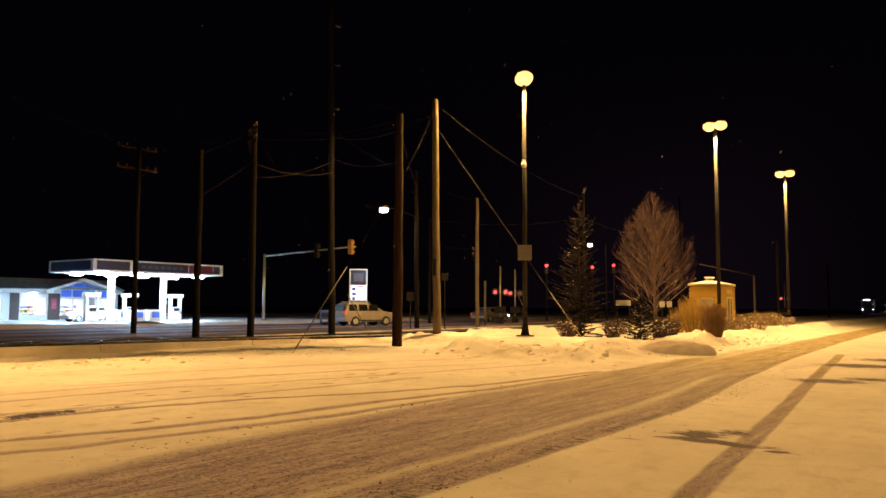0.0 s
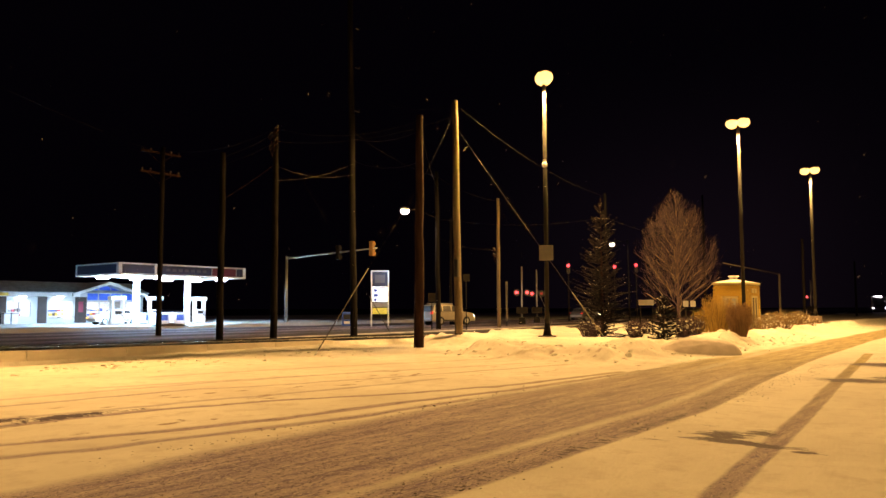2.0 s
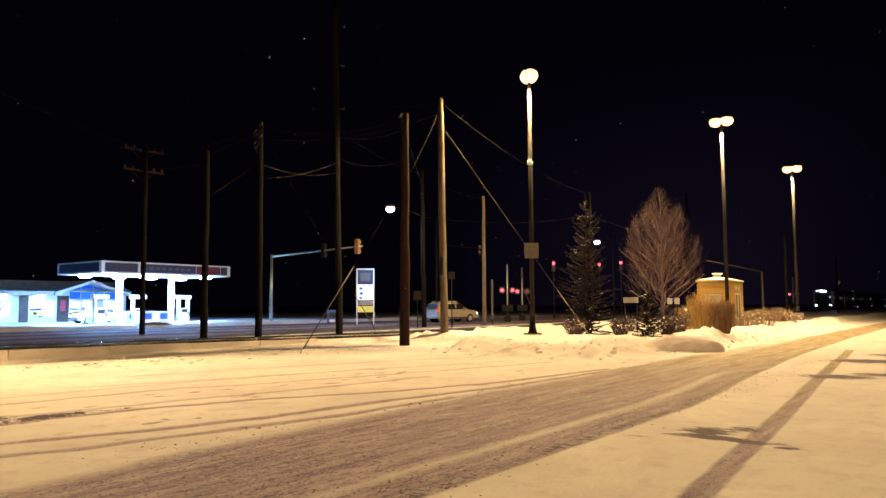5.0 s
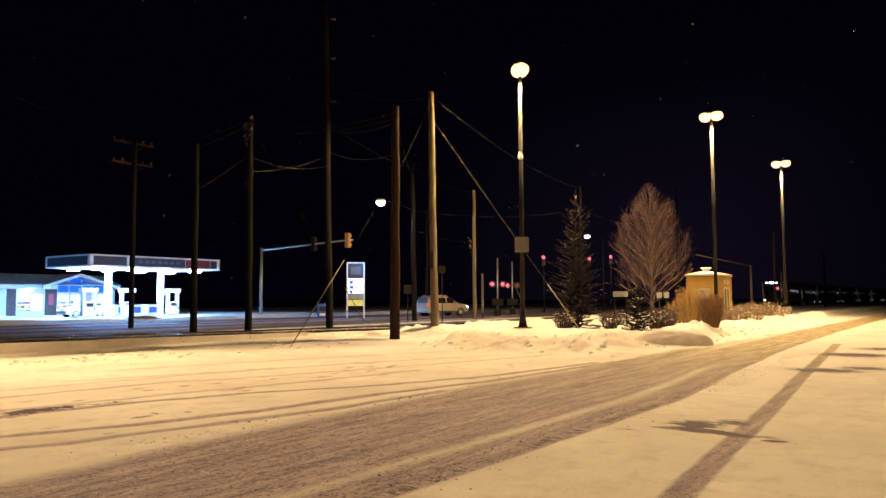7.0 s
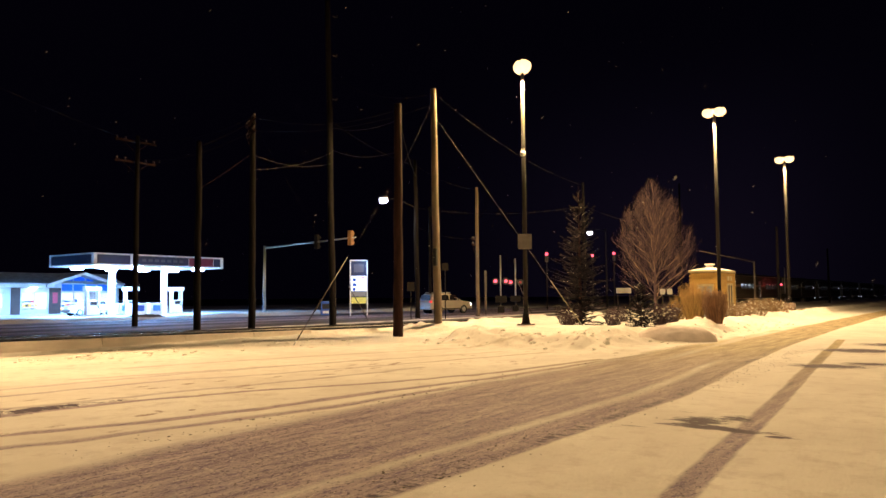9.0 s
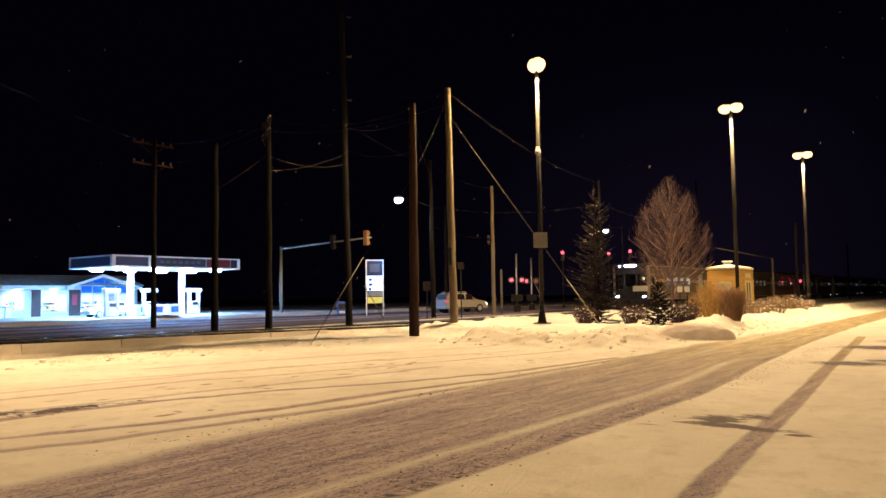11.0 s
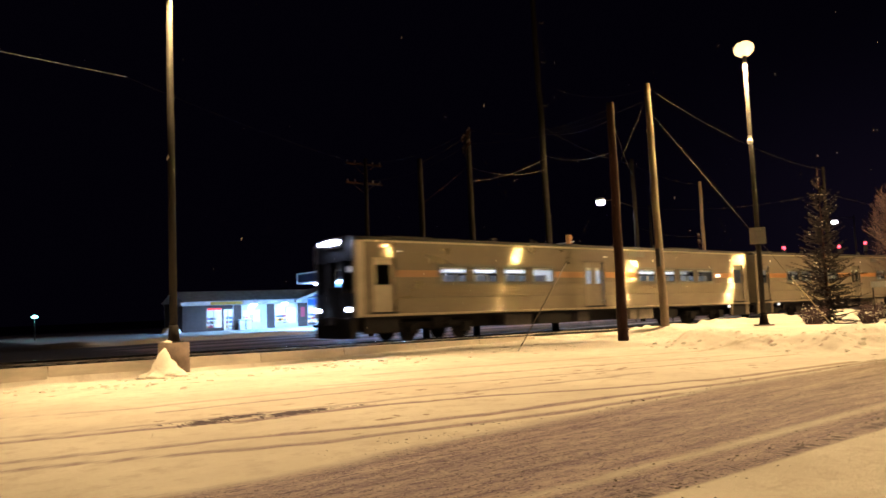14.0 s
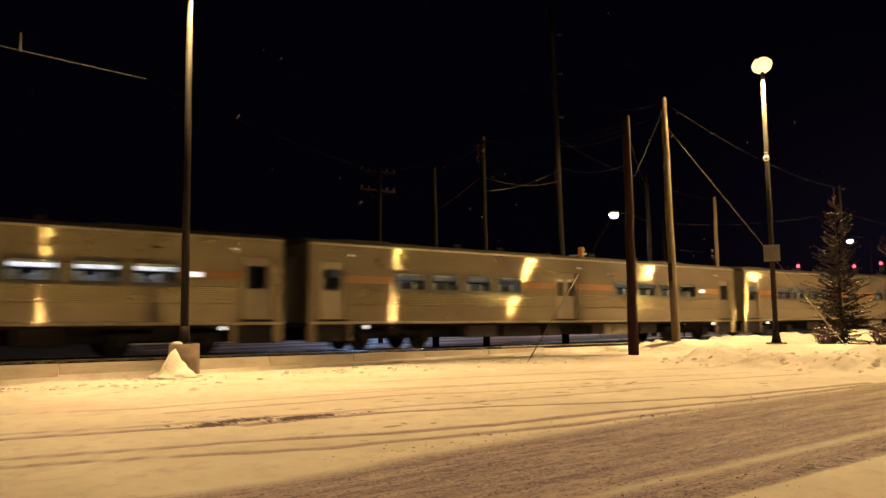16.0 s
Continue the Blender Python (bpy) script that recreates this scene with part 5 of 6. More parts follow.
def strew(name, spots, mat, label, rng):
    v, f = [], []
    for u, n, lo, hi in spots:
        r = rng.uniform(lo, hi)
        c = Vector((u, n, ground_z(u, n) + r * 0.05))
        m = len(v)
        for zz, ring in ((-0.4, 1.0), (0.45, 0.7)):
            for k in range(5):
                a = 2 * math.pi * k / 5 + rng.uniform(-0.3, 0.3)
                rr = r * ring * rng.uniform(0.7, 1.3)
                v.append(c + Vector((math.cos(a) * rr * 1.8, math.sin(a) * rr, zz * r * rng.uniform(0.7, 1.2))))
        v.append(c + Vector((0, 0, r * 0.75)))
        for k in range(5):
            f.append((m + k, m + (k + 1) % 5, m + 5 + (k + 1) % 5, m + 5 + k))
            f.append((m + 5 + k, m + 5 + (k + 1) % 5, m + 10))
    ob = raw(name, v, f, mat)
    ob.matrix_world = P(0, 0)
    tagged(ob, label, "snow clods", kind="stuff")


def build_clods():
    """Loose snow clods thrown out along banks and lane edges."""
    rng = random.Random(8)
    spots = []
    for _ in range(130):
        k = rng.random()
        spots.append((rng.uniform(20.2, 24.5), rng.uniform(9, 17), 0.02, 0.03 + 0.12 * k * k))
    for _ in range(150):
        spots.append((rng.uniform(24, 45), rng.gauss(8.9, 0.5), 0.02, 0.08))
    for _ in range(170):
        spots.append((rng.uniform(-5, 21), rng.gauss(20.2, 0.9), 0.02, 0.08))
    strew("snow_clods", spots, SNOW, "loose clods of snow scattered along the banks", rng)
    spots = []
    for _ in range(90):
        spots.append((rng.uniform(5, 24), rng.gauss(7.7, 0.2), 0.005, 0.015))
    for _ in range(380):
        spots.append((rng.uniform(5, 24), rng.gauss(4.2, 0.22), 0.005, 0.014))
    for _ in range(1500):
        spots.append((rng.uniform(4, 26), rng.uniform(4.0, 8.0), 0.003, 0.009))
    strew("slush_crumbs", spots, CRUMB, "dark frozen slush crumbs along the wheel lane", rng)


build_clods()


def build_green_lamp():
    o = at(-44.96, 80, 0)
    t = thing("green_lamp", pose(o.x, o.y, 0, 0, 0, 45), "small greenish lamp on a short post", "lamp")
    part("post", tube(BM(), (0, 0, 0), (0, 0, 2.2), 0.06, seg=8), STEEL_DARK, t)
    part("lens", ball(BM(), (0, 0, 2.35), 0.28, 0.6, 12), material("green_white_lens", (0.7, 0.9, 0.8), 0.3, emit=(0.35, 1.0, 0.75), power=6), t, "glowing greenish lens")
    w = Vector((o.x, o.y, 2.0))
    lamp("green_light", "SPOT", w, 60, (0.4, 1.0, 0.8), 0.1, (w.x, w.y + 0.001, 0), 150)


build_green_lamp()


# ---- train ----
CAR_L = 25.9
PITCH = 26.2
WINDOWS = [(3.8, 5.1), (5.45, 6.7), (7.1, 8.35), (8.75, 10.0), (15.9, 17.15), (17.55, 18.8), (19.2, 20.45), (20.8, 22.1)]
DOORS = [(0.75, 1.7), (12.1, 13.35), (24.2, 25.15)]
W_LO, W_HI = 2.2, 2.82
TOP = 3.74


def build_truck(parent, x):
    bm = BM()
    for y in (-1.0, 1.0):
        box(bm, x - 1.7, x + 1.7, y - 0.1, y + 0.1, 0.5, 0.72, 0.03)
        for k in (-1.3, 1.3):
            box(bm, x + k - 0.22, x + k + 0.22, y * 1.12 - 0.12, y * 1.12 + 0.12, 0.3, 0.66, 0.04)
        for k in (-0.35, 0.35):
            tube(bm, (x + k, y * 1.1, 0.5), (x + k, y * 1.1, 0.95), 0.13, seg=10)
    box(bm, x - 0.4, x + 0.4, -1.2, 1.2, 0.62, 0.95, 0.03)
    tr = part("bogie_frame", bm, UNDER, parent, "dark bogie frame with springs")
    for k in (-1.3, 1.3):
        for y in (-0.75, 0.75):
            bm = tube(BM(), (x + k, y - 0.06, 0.43), (x + k, y + 0.06, 0.43), 0.43, 0.43, 20)
            part("wheel", bm, UNDER, tr, "steel wheel")
    return tr


def build_coach(cab):
    """A stainless rail coach, local x along it from the leading end, y across, z up from the rail."""
    name = "cab_car" if cab else "rail_coach"
    label = "stainless steel cab car with headlights lit, leading the train" if cab else "stainless steel commuter rail coach with lit windows"
    t = thing(name, P(0, TRACK_N, RAIL_Z), label, "train car", "cars of the train")
    hw = 1.5
    x0 = 0.35 if cab else 0.3
    x1 = CAR_L - 0.3
    for s in (-1, 1):
        holes = [(a, b, W_LO, W_HI) for a, b in WINDOWS] + [(a, b, 1.12, 3.12) for a, b in DOORS]
        xs = sorted({x0, x1, *[h[0] for h in holes], *[h[1] for h in holes]})
        zs = sorted({1.02, TOP, W_LO, W_HI, 1.12, 3.12})
        skin = BM()
        grid = {(x, z): skin.verts.new((x, s * (hw - 0.05), z)) for x in xs for z in zs}
        for xa, xb in zip(xs, xs[1:]):
            for za, zb in zip(zs, zs[1:]):
                if not any(h[0] <= xa and xb <= h[1] and h[2] <= za and zb <= h[3] for h in holes):
                    skin.faces.new((grid[xa, za], grid[xb, za], grid[xb, zb], grid[xa, zb]))
        bmesh.ops.delete(skin, geom=[v for v in skin.verts if not v.link_faces], context="VERTS")
        out = bmesh.ops.extrude_face_region(skin, geom=skin.faces[:])
        for v in out["geom"]:
            if isinstance(v, bmesh.types.BMVert):
                v.co.y = s * hw
        part("side_skin", skin, STEEL, t, "fluted stainless steel side")
        y = s * hw
        for a, b in ((x0, 0.7), (1.75, 12.05), (13.4, 24.15), (25.2, x1)):
            part("skirt_panel", box(BM(), a, b, min(y, y + s * 0.008), max(y, y + s * 0.008), 1.05, 1.6), SKIRT, t, "plain steel lower panel")
    arc = [(hw, TOP)] + [(hw * math.cos(a) ** 0.8, TOP + 0.25 * math.sin(a)) for a in [math.pi / 2 * k / 7 for k in range(1, 7)]] + [(0, TOP + 0.25)]
    arc = arc + [(-y, z) for y, z in arc[-2::-1]]
    part("roof", prism(BM(), arc, x0, x1), CAR_ROOF, t, "grey curved roof")
    for a, b, hh in ((2.0, 4.2, 0.22), (4.5, 5.6, 0.14), (20.0, 22.4, 0.22), (12.3, 12.8, 0.2)):
        bm = box(BM(), a, b, -0.55, 0.55, TOP + 0.16, TOP + 0.24 + hh * 0.35, 0.04)
        part("roof_unit", bm, CAR_ROOF, t, "grey roof unit")
    for x, r in ((7.3, 0.08), (9.6, 0.06), (15.2, 0.08), (18.4, 0.06)):
        part("roof_vent", tube(BM(), (x, -0.7, TOP), (x, -0.7, TOP + 0.38), r, r * 1.2, 8), CAR_ROOF, t)
    # painted belt between windows
    belt = [(1.75, 3.75), (10.1, 12.0), (13.45, 15.8), (22.2, 24.15)]
    for s in (-1, 1):
        for a, b in belt:
            y = s * hw
            part("stripe", box(BM(), a, b, min(y, y + s * 0.006), max(y, y + s * 0.006), 2.4, 2.66), STRIPE, t, "orange belt stripe")
        part("sill_beam", box(BM(), x0, x1, s * hw - 0.04, s * hw + 0.04, 0.96, 1.05, 0.01), SMOOTH_STEEL, t)
        part("letter_board", box(BM(), x0, x1, s * hw - 0.02, s * hw + 0.02, TOP - 0.05, TOP + 0.02, 0.005), SMOOTH_STEEL, t)
        for a, b in WINDOWS:
            fr = BM()
            y = s * (hw + 0.004)
            for q in ((a - 0.1, a + 0.05, W_LO - 0.09, W_HI + 0.09), (b - 0.05, b + 0.1, W_LO - 0.09, W_HI + 0.09), (a, b, W_LO - 0.09, W_LO + 0.03), (a, b, W_HI - 0.03, W_HI + 0.09)):
                box(fr, q[0], q[1], y - 0.012, y + 0.012, q[2], q[3])
            w = part("window", fr, BLACK, t, "black rubber window frame")
            g = part("pane", box(BM(), a, b, s * (hw - 0.03) - 0.004, s * (hw - 0.03) + 0.004, W_LO, W_HI), TRAIN_GLASS, w)
            g.visible_shadow = False
        for i, (a, b) in enumerate(DOORS):
            y = s * (hw - 0.09)
            leaves = [(a, (a + b) / 2 - 0.01), ((a + b) / 2 + 0.01, b)] if i == 1 else [(a, b)]
            for c, d in leaves:
                lf = BM()
                m = 0.14
                box(lf, c, d, y - 0.02, y + 0.02, 1.12, 2.12)
                box(lf, c, d, y - 0.02, y + 0.02, 2.86, 3.26)
                box(lf, c, c + m, y - 0.02, y + 0.02, 2.12, 2.86)
                box(lf, d - m, d, y - 0.02, y + 0.02, 2.12, 2.86)
                dr = part("door", lf, SMOOTH_STEEL, t, "plain steel sliding door")
                g = part("pane", box(BM(), c + m, d - m, y - 0.006, y + 0.006, 2.12, 2.86), TRAIN_GLASS, dr)
                g.visible_shadow = False
            part("door_step", box(BM(), a - 0.1, b + 0.1, s * hw - 0.05, s * hw + 0.05, 1.05, 1.13, 0.01), UNDER, t, "dark door threshold")
        for x in ((CAR_L - 2.35,) if cab else (2.55, CAR_L - 2.35)):
            part("step_light", tube(BM(), (x, s * (hw - 0.02), 0.86), (x, s * (hw + 0.03), 0.86), 0.075, 0.075, 12), GLOW_STEP, t, "small white step light")
        part("marker_light", box(BM(), 22.45, 22.85, s * hw - 0.02, s * hw + 0.03, 2.44, 2.6, 0.02), GLOW_STEP, t, "white marker light")
    # inside
    part("floor", box(BM(), x0 + 0.1, x1 - 0.1, -hw + 0.1, hw - 0.1, 1.15, 1.22), GREY, t)
    part("lining", box(BM(), x0 + 0.1, x1 - 0.1, -hw + 0.12, hw - 0.12, 3.2, 3.28), LINER, t)
    for a, b in ((3.0, 10.9), (14.6, CAR_L - 3.0)):
        part("ceiling_tube", box(BM(), a, b, -0.75, -0.45, 3.1, 3.16), GLOW_CEIL if cab else GLOW_CEIL_DIM, t, "glowing ceiling tube")
    for a, b in ((3.0, 10.9), (14.6, CAR_L - 3.0)):
        part("ceiling_tube", box(BM(), a, b, 0.45, 0.75, 3.1, 3.16), GLOW_CEIL if cab else GLOW_CEIL_DIM, t, "glowing ceiling tube")
    if cab:
        part("ceiling_tube", box(BM(), 11.6, 13.8, -0.9, -0.4, 3.1, 3.16), GLOW_CEIL, t, "glowing ceiling tube")
        # added panel that catches the tube's light, so the door panes look bright
        part("vestibule_bounce_panel", box(BM(), 11.3, 14.1, 0.55, 0.6, 1.22, 3.18), LINER, t, "added cream panel that brightens the door panes")
    for x in (11.2, 14.2):
        part("bulkhead", box(BM(), x - 0.03, x + 0.03, -hw + 0.1, hw - 0.1, 1.22, 3.2), LINER, t)
    for s in (-1, 1):
        part("luggage_rack", box(BM(), 2.4, CAR_L - 2.4, min(s * 0.98, s * 1.38), max(s * 0.98, s * 1.38), 2.74, 3.02, 0.02), LINER, t, "cream luggage rack")
    seats = BM()
    for a, b in WINDOWS:
        for y in (-1.36, 0.5):
            for q in (a + 0.15, (a + b) / 2 + 0.2):
                box(seats, q, q + 0.16, y, y + 0.86, 1.3, 2.52, 0.03)
                box(seats, q, q + 0.5, y, y + 0.86, 1.55, 1.7, 0.03)
    part("seat_row", seats, SEAT, t, "blue-grey seats")
    # underframe
    part("underframe", box(BM(), x0, x1, -1.25, 1.25, 0.86, 1.02), UNDER, t)
    part("centre_sill", box(BM(), 1.2, CAR_L - 1.2, -0.55, 0.55, 0.42, 0.88, 0.03), UNDER, t, "dark underfloor pipes and sill")
    build_truck(t, 4.0)
    build_truck(t, CAR_L - 4.0)
    for a, b, m in ((7.2, 8.8, UNDER_BOX), (9.1, 11.2, UNDER), (11.6, 12.4, UNDER_BOX), (15.3, 15.85, PALE_BOX), (15.95, 17.1, PALE_BOX), (17.8, 19.0, UNDER)):
        part("equipment_box", box(BM(), a, b, -1.35, -0.4, 0.42, 0.9, 0.03), m, t, "underfloor equipment box")
        part("equipment_box", box(BM(), a, b, 0.4, 1.35, 0.42, 0.9, 0.03), UNDER, t)
    for a, b in ((x0, 1.9), (23.95, x1)):
        for s in (-1, 1):
            part("step_well", box(BM(), a, b, s * 1.32 - 0.1, s * 1.32 + 0.1, 0.36, 1.0, 0.02), UNDER, t, "dark recessed boarding steps")
    for s in (-1, 1):
        for a, b in ((x0, 0.62), (1.85, 2.0), (23.85, 24.0), (25.28, x1)):
            if cab and a < 5:
                continue
            part("step_leg", box(BM(), a, b, min(s * 1.36, s * 1.47), max(s * 1.36, s * 1.47), 0.38, 1.0, 0.02), SKIRT, t, "steel side of the boarding steps")
        for a in (1.9, 13.5, 23.85):
            part("door_lamp", box(BM(), a, a + 0.09, s * hw - 0.01, s * hw + 0.03, 3.34, 3.4, 0.01), GLOW_CEIL_DIM, t, "small pale door lamp")
        part("destination_sign", box(BM(), 15.2, 16.4, s * hw - 0.01, s * hw + 0.012, 3.4, 3.64, 0.005), BLACK, t, "dark destination sign window")
        # ribbed belt below the windows
        for a, b in ((2.0, 12.0), (13.5, 23.9)):
            prof = [(s * (hw - 0.002), 1.63)]
            for k in range(9):
                z = 1.63 + k * 0.06
                prof += [(s * (hw + 0.012), z + 0.012), (s * (hw + 0.012), z + 0.036), (s * (hw + 0.003), z + 0.048)]
            prof += [(s * (hw - 0.002), 2.17)]
            part("ribbed_panel", prism(BM(), prof, a, b), STEEL, t, "ribbed stainless steel belt")
    # ends
    end = BM()
    box(end, x1 - 0.08, x1, -hw, -0.45, 1.0, TOP)
    box(end, x1 - 0.08, x1, 0.45, hw, 1.0, TOP)
    box(end, x1 - 0.08, x1, -0.45, 0.45, 3.1, TOP)
    part("end_wall", end, SMOOTH_STEEL, t)
    gang = BM()
    for y in (-0.55, 0.45):
        box(gang, x1, CAR_L + 0.14, y, y + 0.1, 1.05, 3.25)
    box(gang, x1, CAR_L + 0.14, -0.55, 0.55, 3.2, 3.32)
    box(gang, x1, CAR_L + 0.14, -0.55, 0.55, 1.0, 1.1)
    part("gangway", gang, BLACK, t, "black rubber gangway diaphragm")
    part("coupler", box(BM(), x1 - 0.3, CAR_L + 0.15, -0.15, 0.15, 0.75, 1.0, 0.03), UNDER, t)
    if not cab:
        end = BM()
        box(end, x0, x0 + 0.08, -hw, -0.45, 1.0, TOP)
        box(end, x0, x0 + 0.08, 0.45, hw, 1.0, TOP)
        box(end, x0, x0 + 0.08, -0.45, 0.45, 3.1, TOP)
        part("end_wall", end, SMOOTH_STEEL, t)
        gang = BM()
        for y in (-0.55, 0.45):
            box(gang, -0.14, x0, y, y + 0.1, 1.05, 3.25)
        box(gang, -0.14, x0, -0.55, 0.55, 3.2, 3.32)
        part("gangway", gang, BLACK, t, "black rubber gangway diaphragm")
    else:
        nose = BM()
        for z0, z1 in ((0.95, 1.85), (3.05, TOP)):
            box(nose, 0, 0.35, -hw, hw, z0, z1)
        for y0, y1 in ((-hw, -1.3), (-0.62, -0.42), (0.42, 0.62), (1.3, hw)):
            box(nose, 0, 0.35, y0, y1, 1.85, 3.05)
        box(nose, 0.02, 0.35, -0.42, 0.42, 1.85, 2.1)
        prism(nose, [(y, z) for y, z in arc], 0.05, 0.36)
        part("cab_front", nose, material("dark_cab_paint", (0.01, 0.01, 0.012), 0.6, 0.0, 0.15, 4, spec=0.1), t, "dark painted cab front")
        for y0, y1 in ((-1.3, -0.62), (0.62, 1.3), (-0.42, 0.42)):
            part("windscreen", box(BM(), 0.06, 0.075, y0, y1, 1.9 if abs(y0) > 0.5 else 2.1, 3.05), GLASS, t)
        for y0, y1 in ((-hw - 0.004, -hw + 0.16), (hw - 0.16, hw + 0.004)):
            part("corner_post", box(BM(), -0.012, 0.36, y0, y1, 0.95, TOP, 0.01), SMOOTH_STEEL, t, "steel corner post")
        part("cab_partition", box(BM(), 1.72, 1.76, -hw + 0.1, hw - 0.1, 1.1, 3.2), BLACK, t)
        part("number_board", box(BM(), -0.02, 0.02, -1.2, -1.0, 2.6, 2.8, 0.01), GLOW_CEIL_DIM, t, "small lit number board")
        hl = part("headlight_housing", box(BM(), -0.1, 0.1, -0.62, 0.62, 3.54, 3.94, 0.05), STEEL_DARK, t)
        for y in (-0.36, -0.05, 0.28):
            part("headlight", ball(BM(), (-0.1, y, 3.74), 0.16, 0.62, 14), GLOW_HEAD, hl, "glaring white headlight")
        part("headlight", ball(BM(), (-0.06, 0.9, TOP), 0.06, 1.0, 12), GLOW_HEAD, hl, "small white headlight")
        for y in (-1.15, 1.15):
            d = part("ditch_light", tube(BM(), (-0.08, y, 1.25), (0.02, y, 1.25), 0.13, 0.13, 16), STEEL_DARK, t)
            part("lens", ball(BM(), (-0.07, y, 1.25), 0.085, 1.0, 14), GLOW_HEAD, d, "glaring white ditch light")
        pilot = BM()
        box(pilot, -0.1, 0.15, -1.35, 1.35, 0.2, 0.95, 0.04)
        part("pilot", pilot, STEEL_DARK, t, "dark steel pilot plate")
        part("coupler", box(BM(), -0.5, 0.1, -0.16, 0.16, 0.7, 1.0, 0.04), UNDER, t)
        for y in (-0.55, 0.55):
            part("grab_rail", tube(BM(), (-0.06, y, 1.1), (-0.06, y, 2.9), 0.02, seg=6), STEEL_DARK, t)
    return t


cab_car = build_coach(True)
coach = build_coach(False)
coaches = [coach] + [copy_thing(coach, coach.matrix_world) for _ in range(4)]


# ---- road vehicles ----
def build_car(name, label, paint, suv, brake, lights):
    """Local x forward, z up from the road."""
    t = thing(name, P(45, 32, FAR_Z), label, "car", "cars on the street")
    L, wd = (4.6, 0.9) if suv else (4.5, 0.86)
    if suv:
        side = [(-2.3, 0.45), (-2.32, 0.95), (-2.25, 1.1), (1.0, 1.12), (2.1, 1.0), (2.3, 0.8), (2.3, 0.42), (1.9, 0.32), (-2.0, 0.32)]
        cabin = [(-2.24, 1.08), (-1.95, 1.62), (-1.65, 1.72), (0.0, 1.72), (1.2, 1.1)]
    else:
        side = [(-2.2, 0.4), (-2.25, 0.85), (-2.1, 0.98), (1.0, 0.95), (2.05, 0.85), (2.25, 0.65), (2.25, 0.35), (1.9, 0.25), (-2.0, 0.25)]
        cabin = [(-1.75, 0.95), (-1.05, 1.4), (0.1, 1.42), (1.05, 0.94)]
    bm = BM()

    def hull(outline, inset_top):
        zs = [z for _, z in outline]
        zmax, zmin = max(zs), min(zs)
        a, b = [], []
        for x, z in outline:
            k = wd - inset_top * (z - zmin) / (zmax - zmin)
            a.append(bm.verts.new((x, -k, z)))
            b.append(bm.verts.new((x, k, z)))
        n = len(a)
        for i in range(n):
            bm.faces.new((a[i], a[(i + 1) % n], b[(i + 1) % n], b[i]))
        bm.faces.new(a[::-1])
        bm.faces.new(b)

    hull(side, 0.06)
    bmesh.ops.bevel(bm, geom=bm.edges[:], offset=0.05, segments=2, affect="EDGES")
    body = part("body", bm, paint, t)
    bm = BM()
    wd2 = wd
    wd = wd - 0.05
    hull(cabin, 0.16)
    bmesh.ops.bevel(bm, geom=bm.edges[:], offset=0.05, segments=2, affect="EDGES")
    part("cabin", bm, paint, t)
    z0, z1 = (1.12, 1.6) if suv else (0.99, 1.33)
    spans = ((-1.95, -1.15), (-1.09, -0.22), (-0.16, 0.68)) if suv else ((-1.1, -0.35), (-0.25, 0.5))
    for s in (-1, 1):
        for a, b in spans:
            g = BM()
            y0, y1 = wd - 0.005, wd - 0.105
            v = [g.verts.new(c) for c in ((a, s * y0, z0), (b, s * y0, z0), (b - 0.06, s * y1, z1), (a + 0.06, s * y1, z1))]
            w = [g.verts.new((c.co.x, c.co.y - s * 0.03, c.co.z)) for c in v]
            g.faces.new(v)
            for k in range(4):
                g.faces.new((v[k], v[(k + 1) % 4], w[(k + 1) % 4], w[k]))
            part("side_window", g, DARK_GLASS, t, "dark tinted side window")
        part("mirror", box(BM(), 0.75, 0.9, s * (wd2 + 0.03) - 0.08, s * (wd2 + 0.03) + 0.08, z0 - 0.05, z0 + 0.12, 0.02), paint, t)
        part("sill_trim", box(BM(), -1.3, 1.2, s * wd2 - 0.01, s * wd2 + 0.015, 0.36, 0.46, 0.004), BLACK, t)
        part("head_lamp", box(BM(), L / 2 - 0.25, L / 2 + 0.02, s * 0.68 - 0.17, s * 0.68 + 0.17, 0.66 if suv else 0.56, 0.84 if suv else 0.7, 0.03), GLOW_AMBER if not lights else GLOW_WHITE, t, "lit head lamp")
        part("tail_lamp", box(BM(), -L / 2 - 0.03, -L / 2 + 0.16, s * 0.78 - 0.08, s * 0.78 + 0.08, 0.92 if suv else 0.72, 1.12 if suv else 0.86, 0.03), brake, t, "glowing red tail lamp")
        if suv:
            part("roof_rail", box(BM(), -1.7, 0.1, s * 0.62 - 0.02, s * 0.62 + 0.02, 1.77, 1.82, 0.005), GREY, t)
    part("rear_window", box(BM(), -L / 2 + (0.1 if suv else 0.6), -L / 2 + (0.14 if suv else 0.64), -0.6, 0.6, z0, z1, 0.01), BLACK, t)
    part("bumper", box(BM(), L / 2 - 0.12, L / 2 + 0.06, -wd2 + 0.02, wd2 - 0.02, 0.34, 0.58, 0.04), GREY, t)
    part("bumper", box(BM(), -L / 2 - 0.08, -L / 2 + 0.1, -wd2 + 0.02, wd2 - 0.02, 0.36, 0.6, 0.04), GREY, t)
    r = 0.36 if suv else 0.31
    for x in (-1.38, 1.4):
        for s in (-1, 1):
            w = part("wheel", tube(BM(), (x, s * (wd2 - 0.2), r), (x, s * (wd2 + 0.015), r), r, r, 22), RUBBER, t, "black tyre")
            part("rim", tube(BM(), (x, s * (wd2 + 0.0), r), (x, s * (wd2 + 0.025), r), r * 0.62, r * 0.58, 16), GALV, w)
    return t


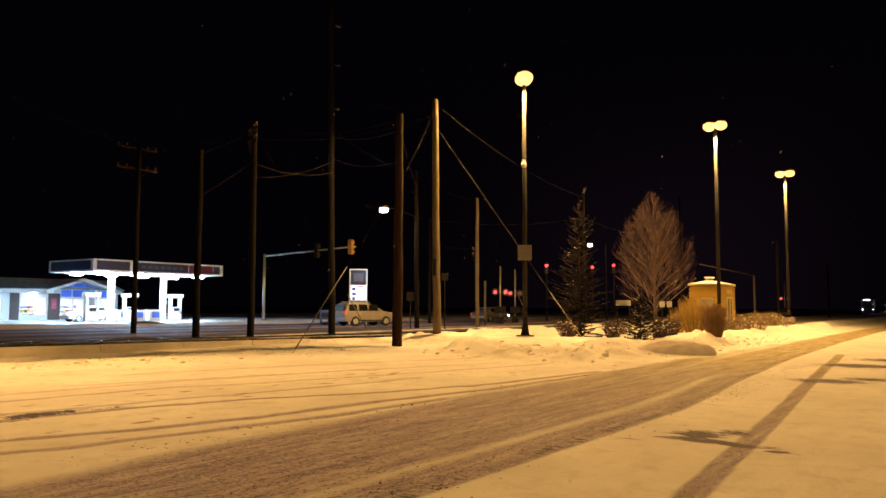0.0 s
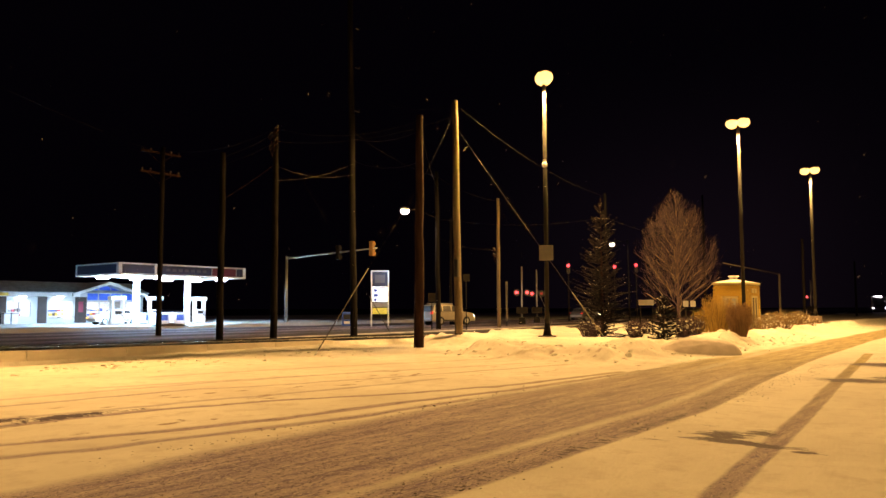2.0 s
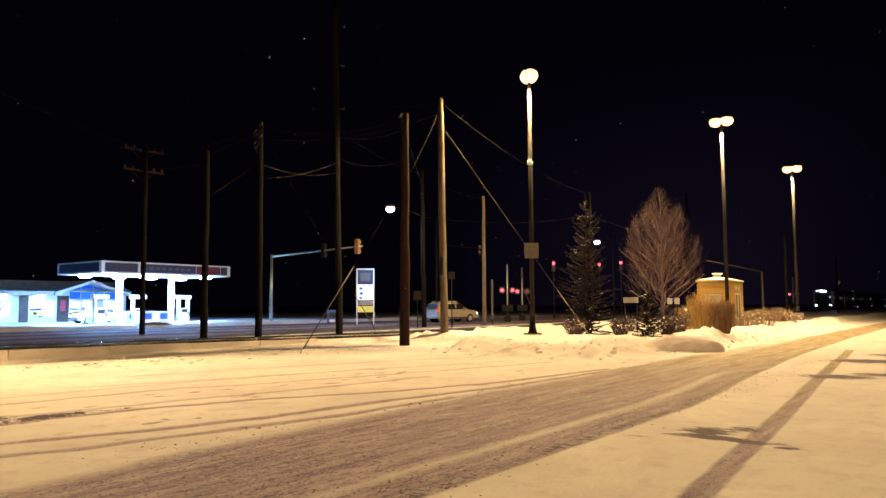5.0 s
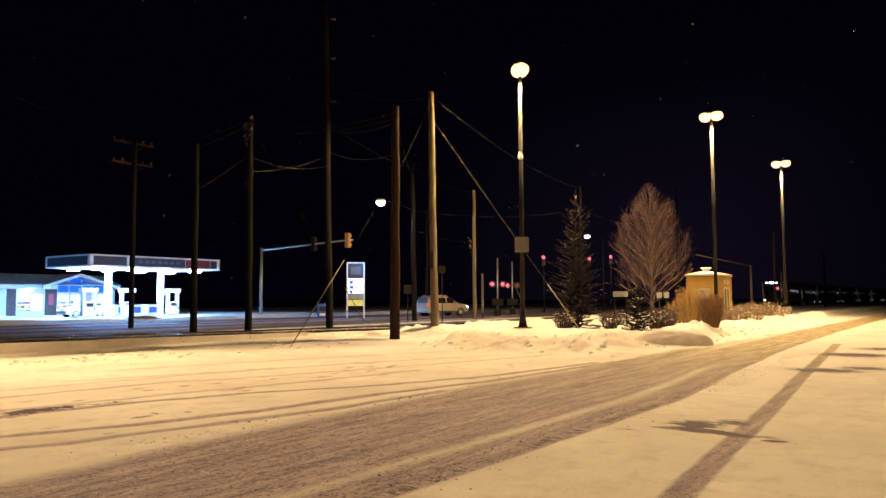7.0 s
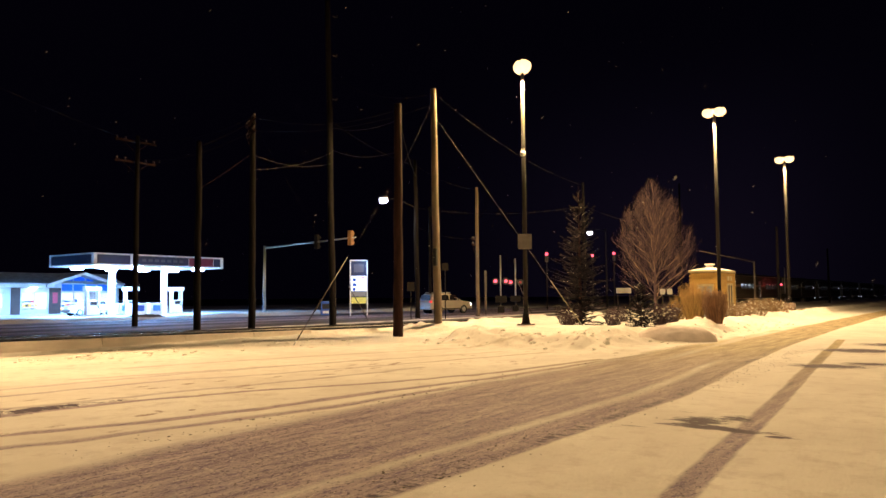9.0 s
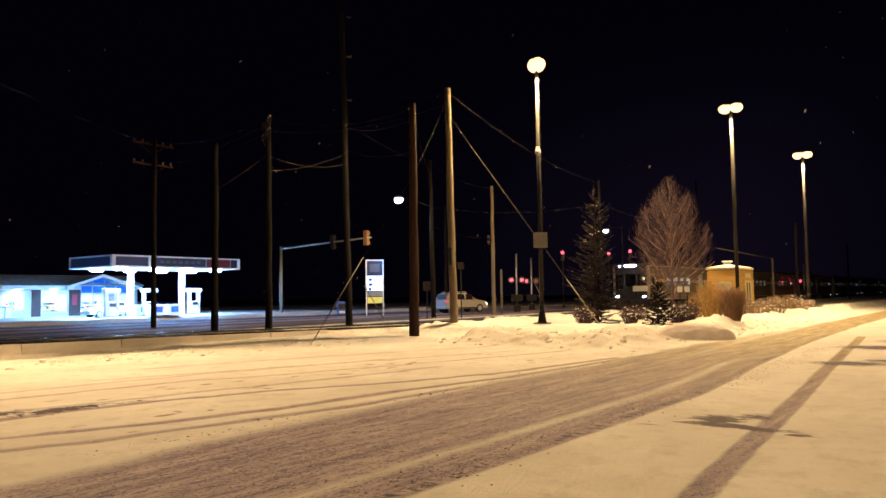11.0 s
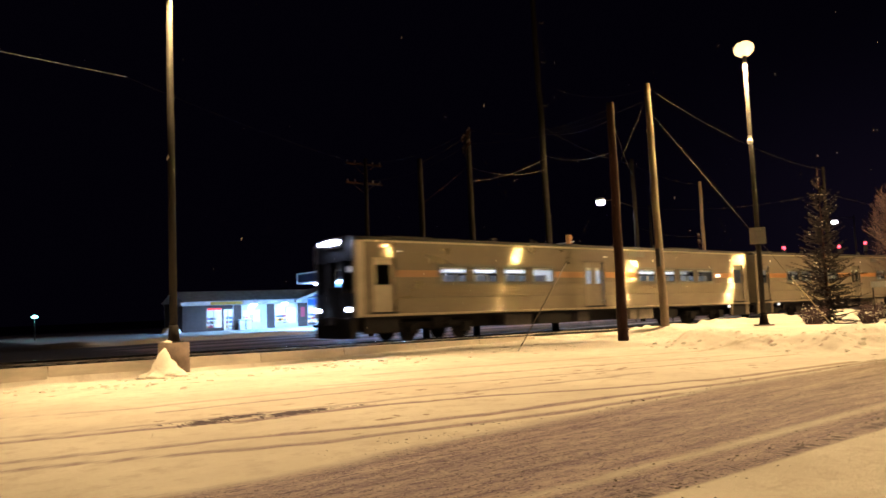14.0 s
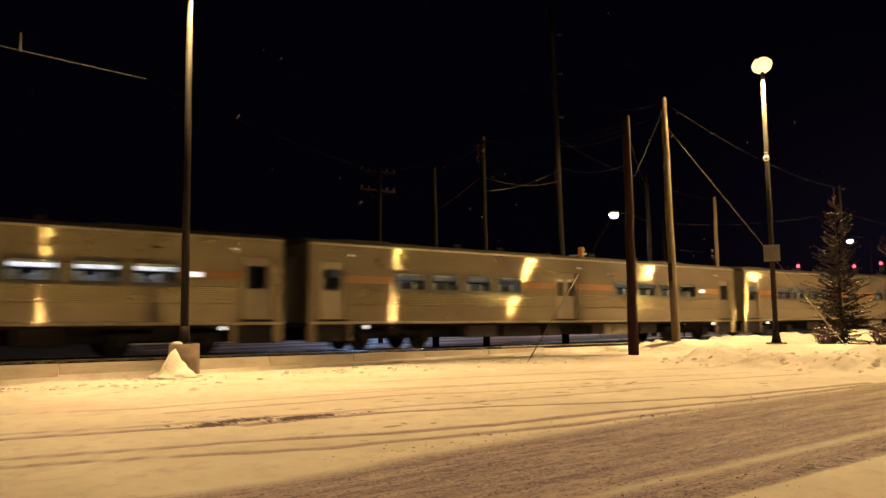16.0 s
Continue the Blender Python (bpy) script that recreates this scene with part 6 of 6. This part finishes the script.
suv = build_car("estate_car", "tan sport utility car waiting at the crossing with brake lamps lit", material("tan_car_paint", (0.3, 0.26, 0.2), 0.35, 0.2, 0.08, 3), True, GLOW_TAIL, True)
sedan = build_car("sedan_car", "dark sedan driving off with red tail lamps", material("dark_car_paint", (0.12, 0.12, 0.13), 0.3, 0.4, 0.08, 3), False, GLOW_TAIL, True)
pu, pn = polar(-25.0, 76)
parked = build_car("parked_car", "white car parked at the filling station", material("white_car_paint", (0.7, 0.7, 0.7), 0.3, 0.1, 0.05, 3), False, RED_PAINT, False)
parked.matrix_world = P(pu, pn, FAR_Z, 180)



# ---- falling snow ----
def build_snowfall():
    rng = random.Random(21)
    v, f = [], []
    for _ in range(4200):
        c = Vector((rng.uniform(-22, 34), rng.uniform(3.0, 30), rng.uniform(0.5, 40)))
        r = rng.uniform(0.003, 0.0075)
        m = len(v)
        v += [c + Vector(o) * r for o in ((1.4, 0, 0), (-1.4, 0, 0), (0, 1.2, 0), (0, -1.2, 0), (0, 0, 1), (0, 0, -1))]
        f += [(m, m + 2, m + 4), (m + 2, m + 1, m + 4), (m + 1, m + 3, m + 4), (m + 3, m, m + 4), (m + 2, m, m + 5), (m + 1, m + 2, m + 5), (m + 3, m + 1, m + 5), (m, m + 3, m + 5)]
    ob = raw("snowfall", v, f, SNOW)
    return tagged(ob, "sparse snowflakes drifting down through the lamplight", "snowflakes", kind="stuff")


snowfall = build_snowfall()


# ---- what moves ----
def train_front(t):
    """u of the leading end at t seconds; the train brakes a little at the end."""
    late = max(0.0, t - 14.0)
    return 13.97 - 14.747 * (t - 14.0) + 0.18 * late * late


def motions():
    def on_rails(u):
        fall = math.degrees(math.atan((grade(u) - grade(u + CAR_L)) / CAR_L))
        return P(u, TRACK_N, RAIL_Z + grade(u)) @ pose(0, 0, 0, 0, fall, 0)

    times = [0, 2, 4, 6, 8] + [9 + 0.5 * k for k in range(15)]
    for i, car in enumerate([cab_car] + coaches):
        walk(car, [(t, on_rails(train_front(t) + i * PITCH)) for t in times])

    def on_street(az, n):
        a = radians(az) - HEAD + math.pi / 2
        return n * math.tan(a)

    walk(snowfall, [(0, pose(0, 0, 0)), (16, pose(-9.6, 0, -14.0))])
    n = 38.5
    walk(suv, [(t, P(on_street(az, n), n, FAR_Z, -14)) for t, az in SUV_ROWS])
    n = 40.0
    walk(sedan, [(t, P(u, n, FAR_Z)) for t, u in SEDAN_ROWS])


SUV_ROWS = [(0, -5.9), (0.5, -4.6), (1.0, -3.0), (1.5, -1.7), (2.0, -1.3), (2.5, -0.8), (3.0, -0.3), (4.0, 0.05), (6, 0.12), (16, 0.12)]
SEDAN_ROWS = [(0, 63.8), (0.5, 67.0), (1.0, 70.9), (1.5, 75.0), (2.0, 79.5), (3.0, 90), (5.0, 115), (8.0, 160), (16.0, 300)]
motions()
